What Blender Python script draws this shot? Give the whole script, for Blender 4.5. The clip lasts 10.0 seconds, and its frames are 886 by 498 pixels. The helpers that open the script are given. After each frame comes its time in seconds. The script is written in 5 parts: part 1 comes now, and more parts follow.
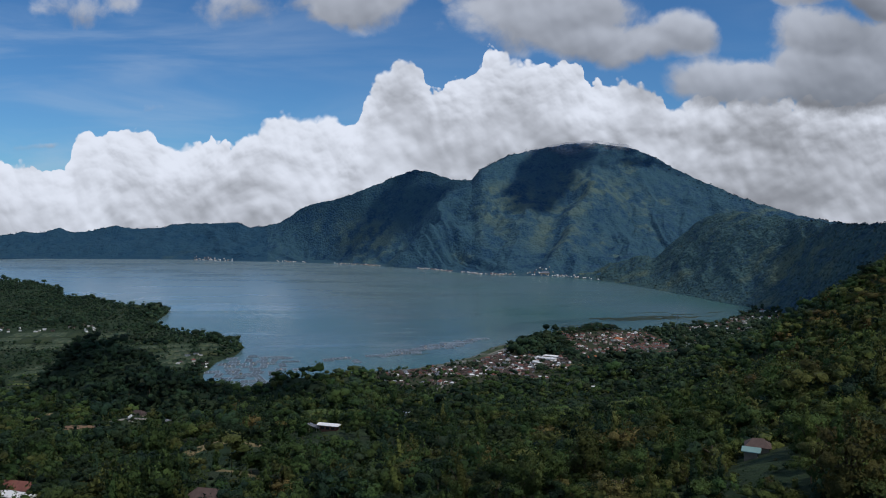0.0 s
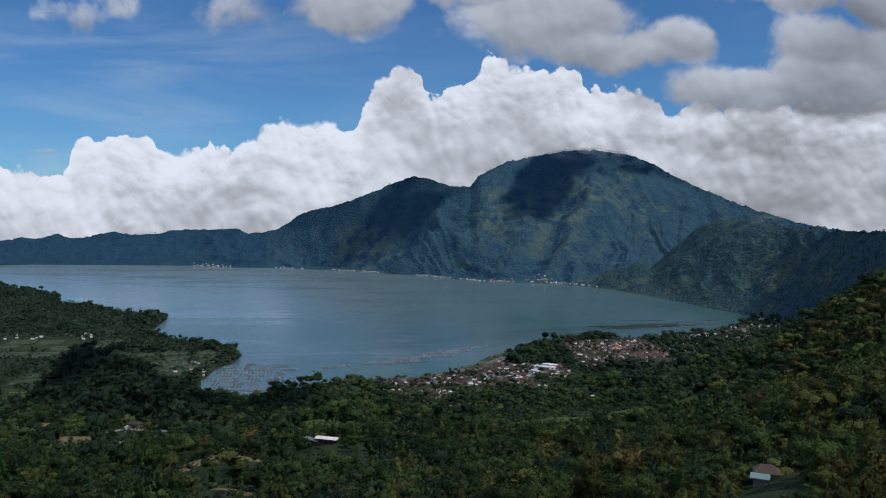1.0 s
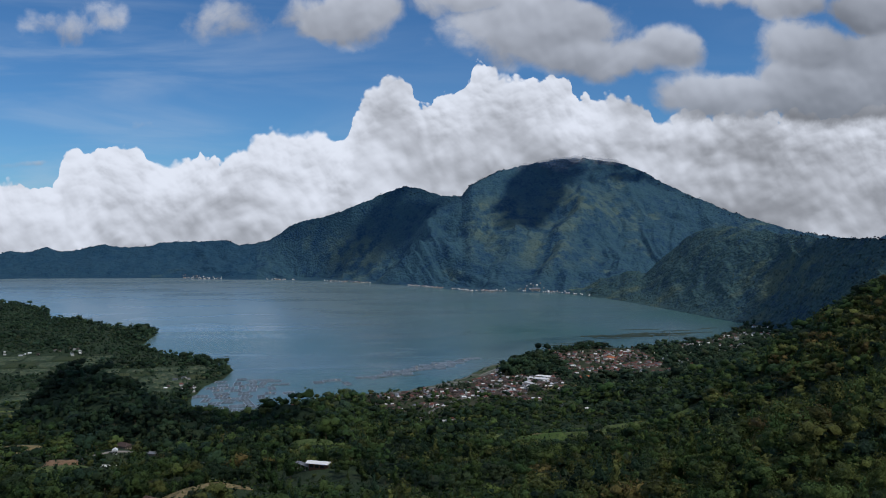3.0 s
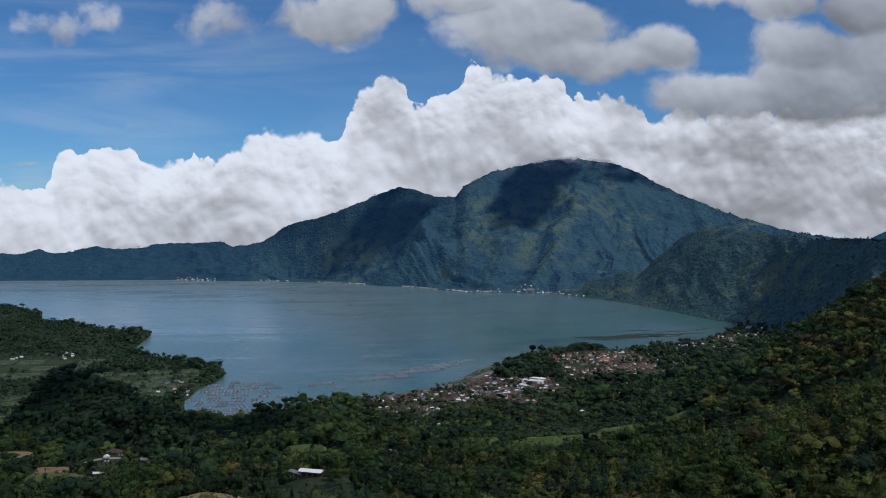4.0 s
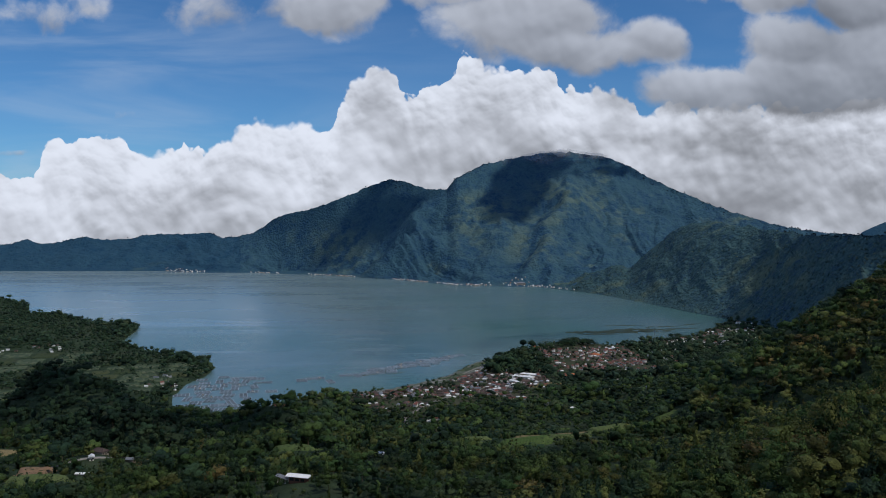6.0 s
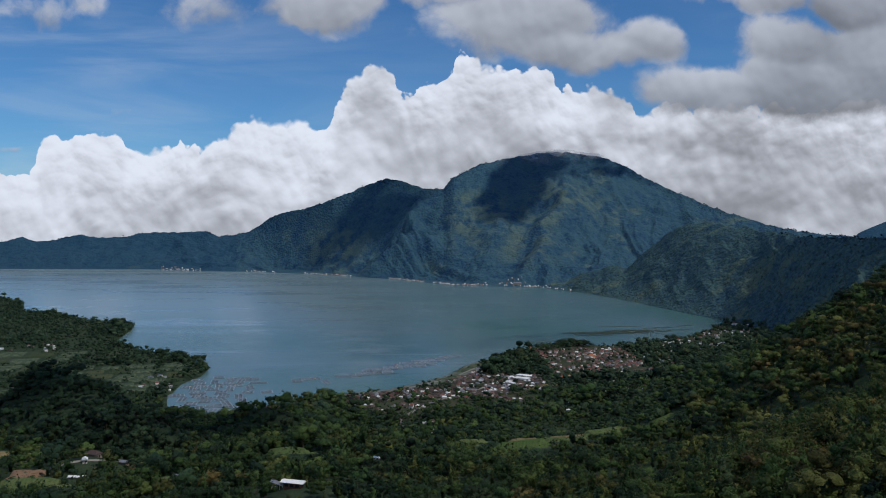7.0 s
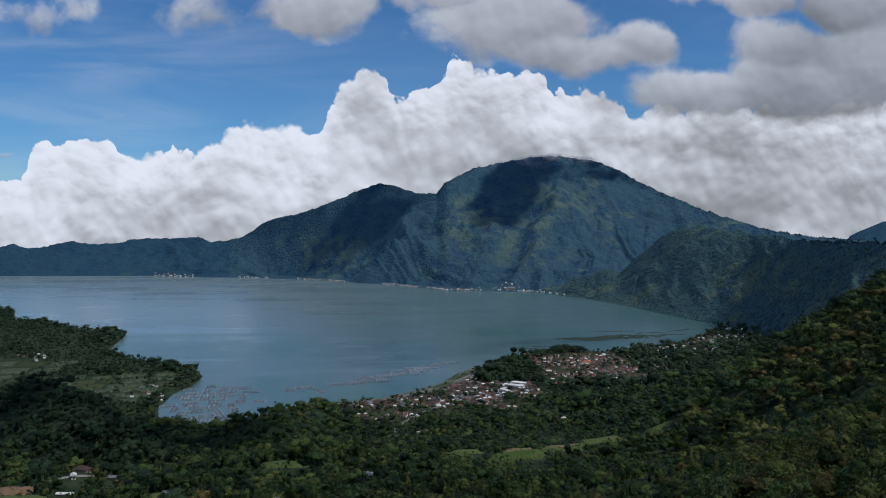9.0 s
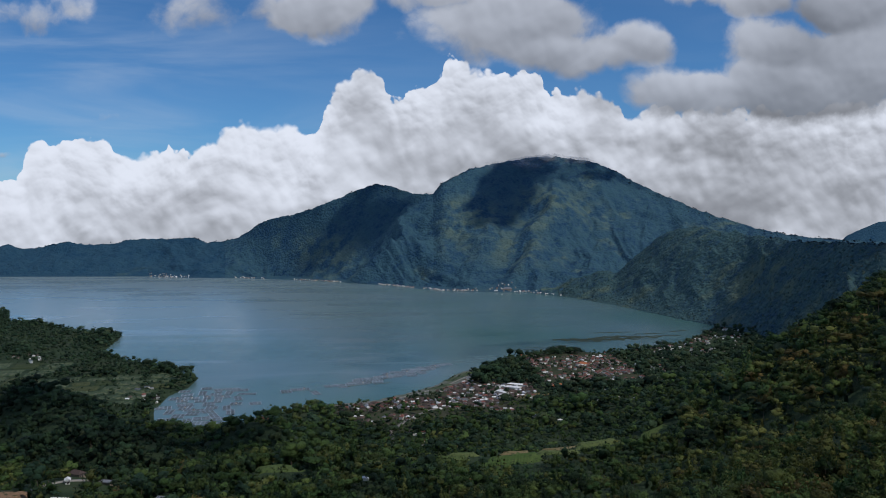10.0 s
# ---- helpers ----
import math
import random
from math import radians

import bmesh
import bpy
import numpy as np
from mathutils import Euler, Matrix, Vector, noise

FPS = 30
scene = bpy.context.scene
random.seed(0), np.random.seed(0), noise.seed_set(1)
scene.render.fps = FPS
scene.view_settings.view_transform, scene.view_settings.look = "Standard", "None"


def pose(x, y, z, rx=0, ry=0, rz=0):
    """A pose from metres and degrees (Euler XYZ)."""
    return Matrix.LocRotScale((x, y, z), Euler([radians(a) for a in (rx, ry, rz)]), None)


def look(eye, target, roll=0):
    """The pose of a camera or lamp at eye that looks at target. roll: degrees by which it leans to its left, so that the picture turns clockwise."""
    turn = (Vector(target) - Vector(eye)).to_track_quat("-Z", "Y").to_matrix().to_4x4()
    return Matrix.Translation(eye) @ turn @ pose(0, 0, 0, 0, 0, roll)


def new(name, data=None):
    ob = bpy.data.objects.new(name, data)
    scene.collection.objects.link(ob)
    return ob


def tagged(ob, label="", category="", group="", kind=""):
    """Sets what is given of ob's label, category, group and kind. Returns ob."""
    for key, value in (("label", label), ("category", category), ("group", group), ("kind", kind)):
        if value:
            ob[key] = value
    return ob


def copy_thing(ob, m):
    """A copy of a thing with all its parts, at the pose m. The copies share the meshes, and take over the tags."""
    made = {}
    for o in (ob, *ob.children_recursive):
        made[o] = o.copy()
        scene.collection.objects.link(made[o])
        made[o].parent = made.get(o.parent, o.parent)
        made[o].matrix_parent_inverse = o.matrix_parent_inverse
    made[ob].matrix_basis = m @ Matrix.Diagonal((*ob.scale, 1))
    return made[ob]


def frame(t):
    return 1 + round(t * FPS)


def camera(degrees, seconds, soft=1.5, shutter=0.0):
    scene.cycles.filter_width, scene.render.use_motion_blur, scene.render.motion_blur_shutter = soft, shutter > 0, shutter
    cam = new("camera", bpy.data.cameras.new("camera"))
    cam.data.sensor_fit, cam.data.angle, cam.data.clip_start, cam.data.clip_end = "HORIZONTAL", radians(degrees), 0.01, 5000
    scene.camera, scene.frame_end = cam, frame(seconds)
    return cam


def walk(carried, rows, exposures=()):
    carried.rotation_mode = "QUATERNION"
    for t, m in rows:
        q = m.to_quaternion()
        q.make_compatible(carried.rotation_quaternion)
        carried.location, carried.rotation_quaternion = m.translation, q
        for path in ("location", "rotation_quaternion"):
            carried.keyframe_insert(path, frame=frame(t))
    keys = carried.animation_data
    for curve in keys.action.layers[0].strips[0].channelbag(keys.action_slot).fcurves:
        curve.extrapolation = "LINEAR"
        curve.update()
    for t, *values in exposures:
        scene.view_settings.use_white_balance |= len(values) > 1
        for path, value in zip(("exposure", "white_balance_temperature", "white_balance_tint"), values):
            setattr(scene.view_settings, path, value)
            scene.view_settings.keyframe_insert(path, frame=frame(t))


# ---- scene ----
cam = camera(58.0, 10.0, 1.0)
PATH = [
    (0, (-0.035, -0.615, 257.92), (-0.035, 1.383, 257.828), 0.0),
    (0.5, (-0.561, 1.55, 259.516), (-0.56, 3.548, 259.431), 0.1),
    (1, (-0.727, 3.667, 260.997), (-0.723, 5.665, 260.92), 0.1),
    (1.5, (-0.814, 5.429, 262.776), (-0.807, 7.428, 262.705), 0.0),
    (2, (-0.777, 7.112, 264.529), (-0.765, 9.111, 264.466), -0.1),
    (2.5, (-0.766, 8.986, 265.712), (-0.748, 10.986, 265.654), -0.3),
    (4, (-0.075, 14.857, 269.757), (-0.036, 16.855, 269.702), -0.6),
    (4.5, (-0.056, 16.486, 271.21), (-0.01, 18.485, 271.152), -0.6),
    (5, (-0.017, 18.277, 272.595), (0.035, 20.276, 272.532), -0.5),
    (5.5, (0.159, 20.558, 273.914), (0.216, 22.556, 273.843), -0.4),
    (7, (-0.058, 26.207, 278.302), (0.013, 28.204, 278.223), -0.0),
    (7.5, (-0.004, 28.167, 279.588), (0.071, 30.165, 279.511), 0.0),
    (8, (-0.002, 29.998, 281.092), (0.077, 31.995, 281.015), -0.1),
    (8.5, (0.243, 31.585, 282.389), (0.326, 33.582, 282.316), -0.2),
    (9, (0.697, 33.32, 283.515), (0.784, 35.317, 283.445), -0.3),
    (9.5, (0.624, 34.389, 285.152), (0.715, 36.385, 285.084), -0.3),
    (10, (0.836, 35.964, 286.023), (0.932, 37.96, 285.953), -0.3),
]
walk(cam, [(t, look(eye, target, roll)) for t, eye, target, roll in PATH])

# ---- world ----


class Nodes:
    """Short hand for building a node tree."""

    def __init__(self, tree):
        self.tree = tree
        tree.nodes.clear()

    def put(self, kind, values=None, **settings):
        node = self.tree.nodes.new(kind)
        for key, value in settings.items():
            setattr(node, key, value)
        for key, value in (values or {}).items():
            if isinstance(value, bpy.types.NodeSocket):
                self.tree.links.new(value, node.inputs[key])
            else:
                node.inputs[key].default_value = value
        return node

    def math(self, op, a, b=0.0, c=0.0, clamp=False):
        return self.put("ShaderNodeMath", {0: a, 1: b, 2: c}, operation=op, use_clamp=clamp).outputs[0]

    def add(self, a, b):
        return self.math("ADD", a, b)

    def sub(self, a, b):
        return self.math("SUBTRACT", a, b)

    def mul(self, a, b):
        return self.math("MULTIPLY", a, b)

    def step(self, x, low, high, out_low=0.0, out_high=1.0):
        return self.put("ShaderNodeMapRange", {0: x, 1: low, 2: high, 3: out_low, 4: out_high}, interpolation_type="SMOOTHSTEP").outputs[0]

    def ramp(self, x, low, high, out_low=0.0, out_high=1.0):
        return self.put("ShaderNodeMapRange", {0: x, 1: low, 2: high, 3: out_low, 4: out_high}).outputs[0]

    def noise(self, vector, scale, detail=4.0, rough=0.5, warp=0.0):
        return self.put("ShaderNodeTexNoise", {"Vector": vector, "Scale": scale, "Detail": detail, "Roughness": rough, "Distortion": warp}).outputs["Fac"]

    def voronoi(self, vector, scale, detail=0.0, out="Distance", feature="F1"):
        return self.put("ShaderNodeTexVoronoi", {"Vector": vector, "Scale": scale, "Detail": detail}, feature=feature).outputs[out]

    def vec(self, x, y, z):
        return self.put("ShaderNodeCombineXYZ", {0: x, 1: y, 2: z}).outputs[0]

    def vmath(self, op, a, b=None):
        values = {0: a} if b is None else {0: a, 1: b}
        return self.put("ShaderNodeVectorMath", values, operation=op).outputs["Value" if op in ("LENGTH", "DOT_PRODUCT") else 0]

    def mix(self, fac, a, b):
        return self.put("ShaderNodeMix", {0: fac, 6: a, 7: b}, data_type="RGBA").outputs[2]

    def curve(self, x, points, low, high):
        """A smooth curve through points; x runs from the first to the last point."""
        first, last = points[0][0], points[-1][0]
        node = self.put("ShaderNodeFloatCurve", {1: self.ramp(x, first, last)})
        line = node.mapping.curves[0]
        place = [((px - first) / (last - first), (py - low) / (high - low)) for px, py in points]
        line.points[0].location, line.points[1].location = place[0], place[-1]
        for p in place[1:-1]:
            line.points.new(*p)
        node.mapping.update()
        return self.add(self.mul(node.outputs[0], high - low), low)


SUN_ELEVATION, SUN_TURN = 54.0, 122.0    # the sun stands high, behind the viewer's right shoulder

# tops of the cumulus bank: tangent of the bearing, tangent of the height
CLOUD_TOPS = [(-0.694, 0.032), (-0.595, 0.053), (-0.517, 0.06), (-0.489, 0.049), (-0.466, 0.06), (-0.456, 0.095), (-0.442, 0.1),
              (-0.425, 0.091), (-0.389, 0.103), (-0.361, 0.095), (-0.348, 0.072), (-0.319, 0.081), (-0.27, 0.084), (-0.242, 0.095),
              (-0.214, 0.116), (-0.192, 0.125), (-0.171, 0.117), (-0.136, 0.112), (-0.121, 0.103), (-0.101, 0.126), (-0.093, 0.147),
              (-0.066, 0.182), (-0.055, 0.19), (-0.027, 0.178), (-0.011, 0.154), (0.011, 0.164), (0.043, 0.171), (0.055, 0.196),
              (0.069, 0.199), (0.088, 0.185), (0.123, 0.182), (0.172, 0.175), (0.185, 0.154), (0.236, 0.159), (0.271, 0.148),
              (0.282, 0.128), (0.327, 0.142), (0.362, 0.137), (0.643, 0.144)]
# higher, greyer clouds: bearing, height, half width, half height, thickness
HIGH_CLOUDS = [(0.13, 0.250, 0.120, 0.050, 1.2), (0.20, 0.215, 0.100, 0.034, 1.1), (0.285, 0.220, 0.050, 0.036, 0.95), (0.37, 0.276, 0.050, 0.020, 0.75), (0.045, 0.285, 0.09, 0.025, 0.9),
               (-0.11, 0.262, 0.080, 0.036, 1.0), (-0.26, 0.258, 0.065, 0.040, 0.55), (-0.005, 0.272, 0.050, 0.020, 0.6), (-0.455, 0.252, 0.055, 0.026, 0.52), (-0.40, 0.268, 0.040, 0.022, 0.45),
               (0.475, 0.215, 0.070, 0.042, 1.25), (0.38, 0.157, 0.100, 0.036, 1.15), (0.45, 0.272, 0.060, 0.024, 0.9), (0.50, 0.165, 0.120, 0.045, 1.35), (0.58, 0.200, 0.080, 0.070, 1.3), (0.56, 0.272, 0.090, 0.030, 1.15),
               (-0.50, 0.082, 0.035, 0.008, 0.52), (-0.36, 0.128, 0.030, 0.009, 0.40)]

world = bpy.data.worlds.new("sky")
scene.world = world
world.use_nodes = True
N = Nodes(world.node_tree)
way = N.put("ShaderNodeTexCoord").outputs["Generated"]
xyz = N.put("ShaderNodeSeparateXYZ", {0: way})
ahead = N.math("MAXIMUM", xyz.outputs[1], 0.08)
u, v = N.math("DIVIDE", xyz.outputs[0], ahead), N.math("DIVIDE", xyz.outputs[2], ahead)
flat = N.vec(u, v, 0.0)
sky = N.put("ShaderNodeTexSky", sky_type="NISHITA", sun_disc=False, sun_elevation=radians(SUN_ELEVATION), sun_rotation=radians(SUN_TURN),
            altitude=1400.0, air_density=1.0, dust_density=0.6, ozone_density=2.0).outputs[0]
blue = N.put("ShaderNodeVectorMath", {0: sky, 1: (0.034, 0.062, 0.088)}, operation="MULTIPLY").outputs[0]

# thin high veil, drawn out by the wind
streak = N.noise(N.vec(N.add(u, N.mul(v, 0.6)), N.mul(v, 6.0), 3.0), 3.0, 5.0, 0.55, 0.6)
veil = N.mul(N.step(streak, 0.38, 0.75), N.step(u, 0.1, -0.5, 0.05, 0.36))
clear = N.mix(veil, blue, (0.46, 0.55, 0.68, 1.0))

# cloud shapes are bent by slow eddies
eddy = N.put("ShaderNodeTexNoise", {"Vector": flat, "Scale": 8.0, "Detail": 6.0, "Roughness": 0.52}).outputs["Color"]
eddy = N.vmath("SUBTRACT", eddy, (0.5, 0.5, 0.5))
slow = N.put("ShaderNodeTexNoise", {"Vector": flat, "Scale": 9.0, "Detail": 2.0, "Roughness": 0.45}).outputs["Color"]
bent = N.vmath("ADD", flat, N.vmath("MULTIPLY", N.vmath("SUBTRACT", slow, (0.5, 0.5, 0.5)), (0.035, 0.030, 0.0)))
torn = N.vmath("ADD", flat, N.vmath("MULTIPLY", eddy, (0.085, 0.065, 0.0)))


def billow(p, scale):
    raw = N.put("ShaderNodeTexNoise", {"Vector": p, "Scale": scale, "Detail": 0.0}, normalize=False).outputs["Fac"]
    return N.math("ABSOLUTE", raw)


def puffs(p, scale, detail=2.0, soft=0.5):
    """Round heads of cloud: 1 at the middle of each, 0 in the creases."""
    node = N.put("ShaderNodeTexVoronoi", {"Vector": p, "Scale": scale, "Detail": detail, "Roughness": 0.5, "Lacunarity": 2.4, "Smoothness": soft},
                 feature="SMOOTH_F1", normalize=True)
    return N.sub(1.0, node.outputs["Distance"])


# the heaped bulk of the clouds, seen twice, the second time a little towards the light
def bulk(p):
    return N.math("MULTIPLY_ADD", billow(p, 17.0), 1.0, N.math("MULTIPLY_ADD", billow(p, 38.0), 0.5, N.math("MULTIPLY_ADD", billow(p, 85.0), 0.2, N.mul(billow(p, 180.0), 0.09))))


heap = bulk(bent)
lit = N.sub(heap, bulk(N.vmath("ADD", bent, (0.0015, 0.005, 0.0))))
heads = puffs(bent, 11.0)
heads_lit = N.sub(heads, puffs(N.vmath("ADD", bent, (0.003, 0.0085, 0.0)), 11.0))
small = puffs(bent, 30.0, 1.0, 0.3)
small_lit = N.sub(small, puffs(N.vmath("ADD", bent, (0.0012, 0.0035, 0.0)), 30.0, 1.0, 0.3))
soft_crisp = N.noise(flat, 6.0, 2.0, 0.5)
broad = N.noise(bent, 5.5, 3.5, 0.48, 0.2)
tiny = puffs(bent, 72.0, 1.0, 0.25)
tiny_lit = N.sub(tiny, puffs(N.vmath("ADD", bent, (0.0006, 0.0018, 0.0)), 72.0, 1.0, 0.25))
tops = N.curve(u, CLOUD_TOPS, 0.0, 0.25)
below = N.add(N.add(N.sub(tops, v), N.mul(N.sub(heap, 0.35), 0.010)), N.add(N.add(N.mul(N.sub(heads, 0.68), 0.05), N.mul(N.sub(small, 0.6), 0.030)), N.add(N.mul(N.sub(billow(bent, 125.0), 0.2), 0.004), N.mul(N.sub(tiny, 0.75), 0.014))))
soft = N.noise(flat, 14.0, 3.0, 0.6)
bank = N.step(below, 0.0, N.step(soft, 0.42, 0.7, 0.0025, 0.014))
rimward = N.step(below, 0.10, 0.01, 0.45, 1.0)
crisp = N.mul(rimward, N.step(soft_crisp, 0.35, 0.65, 0.55, 1.25))
glow = N.add(N.add(0.60, N.mul(N.mul(lit, crisp), 0.12)), N.mul(N.mul(small_lit, crisp), 0.9))
glow = N.add(glow, N.mul(N.mul(tiny_lit, crisp), 0.55))
glow = N.add(glow, N.add(N.mul(heads_lit, 2.0), N.mul(N.sub(heads, 0.68), 0.6)))
glow = N.add(glow, N.mul(N.sub(broad, 0.5), 0.85))
glow = N.sub(glow, N.mul(N.step(v, 0.14, 0.07), N.mul(N.step(u, 0.04, 0.18, 0.0, 0.15), N.step(u, 0.40, 0.28))))
rolls = N.vmath("MULTIPLY", bent, (1.0, 1.9, 1.0))
roll = N.sub(billow(rolls, 10.0), billow(N.vmath("ADD", rolls, (-0.008, 0.03, 0.0)), 10.0))
glow = N.add(glow, N.mul(roll, 0.10))
layer = N.noise(N.vec(N.mul(u, 3.0), N.mul(v, 9.0), 5.0), 2.4, 3.0, 0.5, 0.3)
glow = N.sub(glow, N.mul(N.mul(N.step(layer, 0.42, 0.62), N.step(v, 0.01, 0.07, 0.2, 1.0)), N.step(u, 0.14, 0.32, 0.0, 0.17)))
glow = N.add(glow, N.step(below, 0.06, 0.0, -0.05, 0.16))
glow = N.sub(glow, N.mul(N.step(v, 0.05, 0.01), N.step(u, -0.5, -0.1, 0.0, 0.16)))
glow = N.mul(glow, N.step(u, 0.2, 0.36, 1.0, 0.88))
glow = N.step(glow, 0.0, 1.0, 0.25, 0.83)
white = N.put("ShaderNodeVectorMath", {0: N.vec(glow, glow, glow), 1: (0.905, 0.965, 1.10)}, operation="MULTIPLY").outputs[0]

high = shade = None
for cu, cv, wu, wv, thick in HIGH_CLOUDS:
    away = N.vmath("LENGTH", N.vmath("MULTIPLY", N.vmath("SUBTRACT", torn, (cu, cv, 0.0)), (1.0 / wu, 1.0 / wv, 0.0)))
    puff = N.step(away, 1.55, 0.1, 0.0, thick)
    up = N.ramp(N.put("ShaderNodeSeparateXYZ", {0: torn}).outputs[1], cv - wv, cv + wv)
    if high is None:
        high, shade = puff, up
    else:
        more = N.step(N.sub(puff, high), -0.5, 0.5)
        shade = N.add(shade, N.mul(more, N.sub(up, shade)))
        high = N.math("MAXIMUM", high, puff)
# the same kind of cloud all over the rest of the sky
lift = N.math("MAXIMUM", N.add(xyz.outputs[2], 0.2), 0.05)
roof = N.vmath("DIVIDE", way, N.vec(lift, lift, 1.0))
rest = N.step(N.noise(roof, 1.7, 5.0, 0.55), 0.44, 0.64)
outside = N.math("MAXIMUM", N.step(N.math("ABSOLUTE", u), 0.66, 0.95), N.step(v, 0.30, 0.38))
outside = N.math("MAXIMUM", outside, N.step(xyz.outputs[1], 0.2, 0.05))
high = N.math("MAXIMUM", N.mul(high, N.sub(1.0, outside)), N.mul(rest, outside))
wisp = N.noise(torn, 11.0, 7.0, 0.6, 0.3)
dense = N.add(N.add(high, N.mul(N.sub(wisp, 0.5), 1.15)), N.mul(N.sub(heap, 0.4), 0.3))
cover = N.step(dense, 0.22, 0.72)
grey = N.add(N.add(N.mul(shade, 0.55), 0.06), N.add(N.mul(small_lit, 0.15), N.mul(heads_lit, 0.9)))
grey = N.add(N.add(grey, N.mul(N.sub(broad, 0.5), 0.8)), N.mul(roll, 0.1))
grey = N.mul(N.step(grey, -0.1, 0.75, 0.25, 0.66), N.step(u, 0.34, 0.5, 1.0, 0.70))
ash = N.put("ShaderNodeVectorMath", {0: N.vec(grey, grey, grey), 1: (0.90, 0.965, 1.11)}, operation="MULTIPLY").outputs[0]

colour = N.mix(bank, clear, white)
colour = N.mix(N.mul(cover, 0.93), colour, ash)
N.put("ShaderNodeOutputWorld", {0: N.put("ShaderNodeBackground", {0: colour, 1: 1.0}).outputs[0]})

sun = new("sun", bpy.data.lights.new("sun", "SUN"))
sun.data.energy, sun.data.angle, sun.data.color = 2.05, radians(1.3), (1.0, 0.93, 0.82)
bearing, rise = radians(SUN_TURN), radians(SUN_ELEVATION)
to_sun = Vector((math.sin(bearing) * math.cos(rise), math.cos(bearing) * math.cos(rise), math.sin(rise)))
sun.matrix_world = look(to_sun * 100.0, (0.0, 0.0, 0.0))

# ---- materials ----


def material(name, build, lets_through=0.0):
    mat = bpy.data.materials.new(name)
    mat.use_nodes = True
    n = Nodes(mat.node_tree)
    values = build(n)
    bsdf = n.put("ShaderNodeBsdfPrincipled", values)
    if lets_through:
        thin = n.put("ShaderNodeBsdfTranslucent", {"Color": values["Base Color"]})
        bsdf = n.put("ShaderNodeMixShader", {0: lets_through, 1: bsdf.outputs[0], 2: thin.outputs[0]})
    n.put("ShaderNodeOutputMaterial", {0: bsdf.outputs[0]})
    return mat


def place(n):
    return n.put("ShaderNodeNewGeometry").outputs["Position"]


def bumped(n, height, strength, distance):
    return n.put("ShaderNodeBump", {"Strength": strength, "Distance": distance, "Height": height}).outputs[0]


def plain(name, colour, rough=0.8, metal=0.0, vary=0.25, grain=0.6):
    """A painted or weathered surface: colour that differs from thing to thing, stains and fine grain."""
    def build(n):
        p = n.put("ShaderNodeTexCoord").outputs["Object"]
        stain = n.noise(p, grain, 5.0, 0.6)
        odd = n.put("ShaderNodeObjectInfo").outputs["Random"]
        value = n.add(n.ramp(stain, 0.2, 0.8, 1.0 - vary, 1.0 + vary), n.ramp(odd, 0.0, 1.0, -vary, vary))
        c = n.put("ShaderNodeVectorMath", {0: colour[:3], 1: n.vec(value, value, value)}, operation="MULTIPLY").outputs[0]
        return {"Base Color": c, "Roughness": rough, "Metallic": metal, "Normal": bumped(n, n.noise(p, grain * 12, 3.0), 0.3, 0.03)}
    return material(name, build)


def leaf_material(name, tones, rough=0.62):
    """Foliage: each tree and each spray of leaves has its own green."""
    def build(n):
        p = place(n)
        island = n.put("ShaderNodeNewGeometry").outputs["Random Per Island"]
        odd = n.put("ShaderNodeObjectInfo").outputs["Random"]
        own = n.math("FRACT", n.add(n.put("ShaderNodeAttribute", attribute_name="tint").outputs["Fac"], odd))
        other = n.math("FRACT", n.mul(own, 7.31))
        third = n.math("FRACT", n.mul(own, 23.7))
        stand = n.noise(p, 0.008, 4.0, 0.6)
        a = n.mix(n.step(own, 0.1, 0.9), tones[0], tones[1])
        a = n.mix(n.mul(n.step(other, 0.72, 0.95), n.step(stand, 0.35, 0.6)), a, tones[2])
        value = n.add(n.add(n.ramp(island, 0.0, 1.0, 0.86, 1.16), n.ramp(third, 0.0, 1.0, -0.4, 0.45)), n.ramp(stand, 0.25, 0.75, -0.3, 0.3))
        c = n.put("ShaderNodeVectorMath", {0: a, 1: n.vec(value, value, value)}, operation="MULTIPLY").outputs[0]
        mottle = n.noise(p, 0.9, 4.0, 0.7)
        patchy = n.ramp(mottle, 0.3, 0.7, 0.62, 1.38)
        c = n.put("ShaderNodeVectorMath", {0: c, 1: n.vec(patchy, patchy, patchy)}, operation="MULTIPLY").outputs[0]
        return {"Base Color": c, "Roughness": rough, "Specular IOR Level": 0.1, "Normal": bumped(n, mottle, 0.8, 1.8)}
    return material(name, build, 0.22)


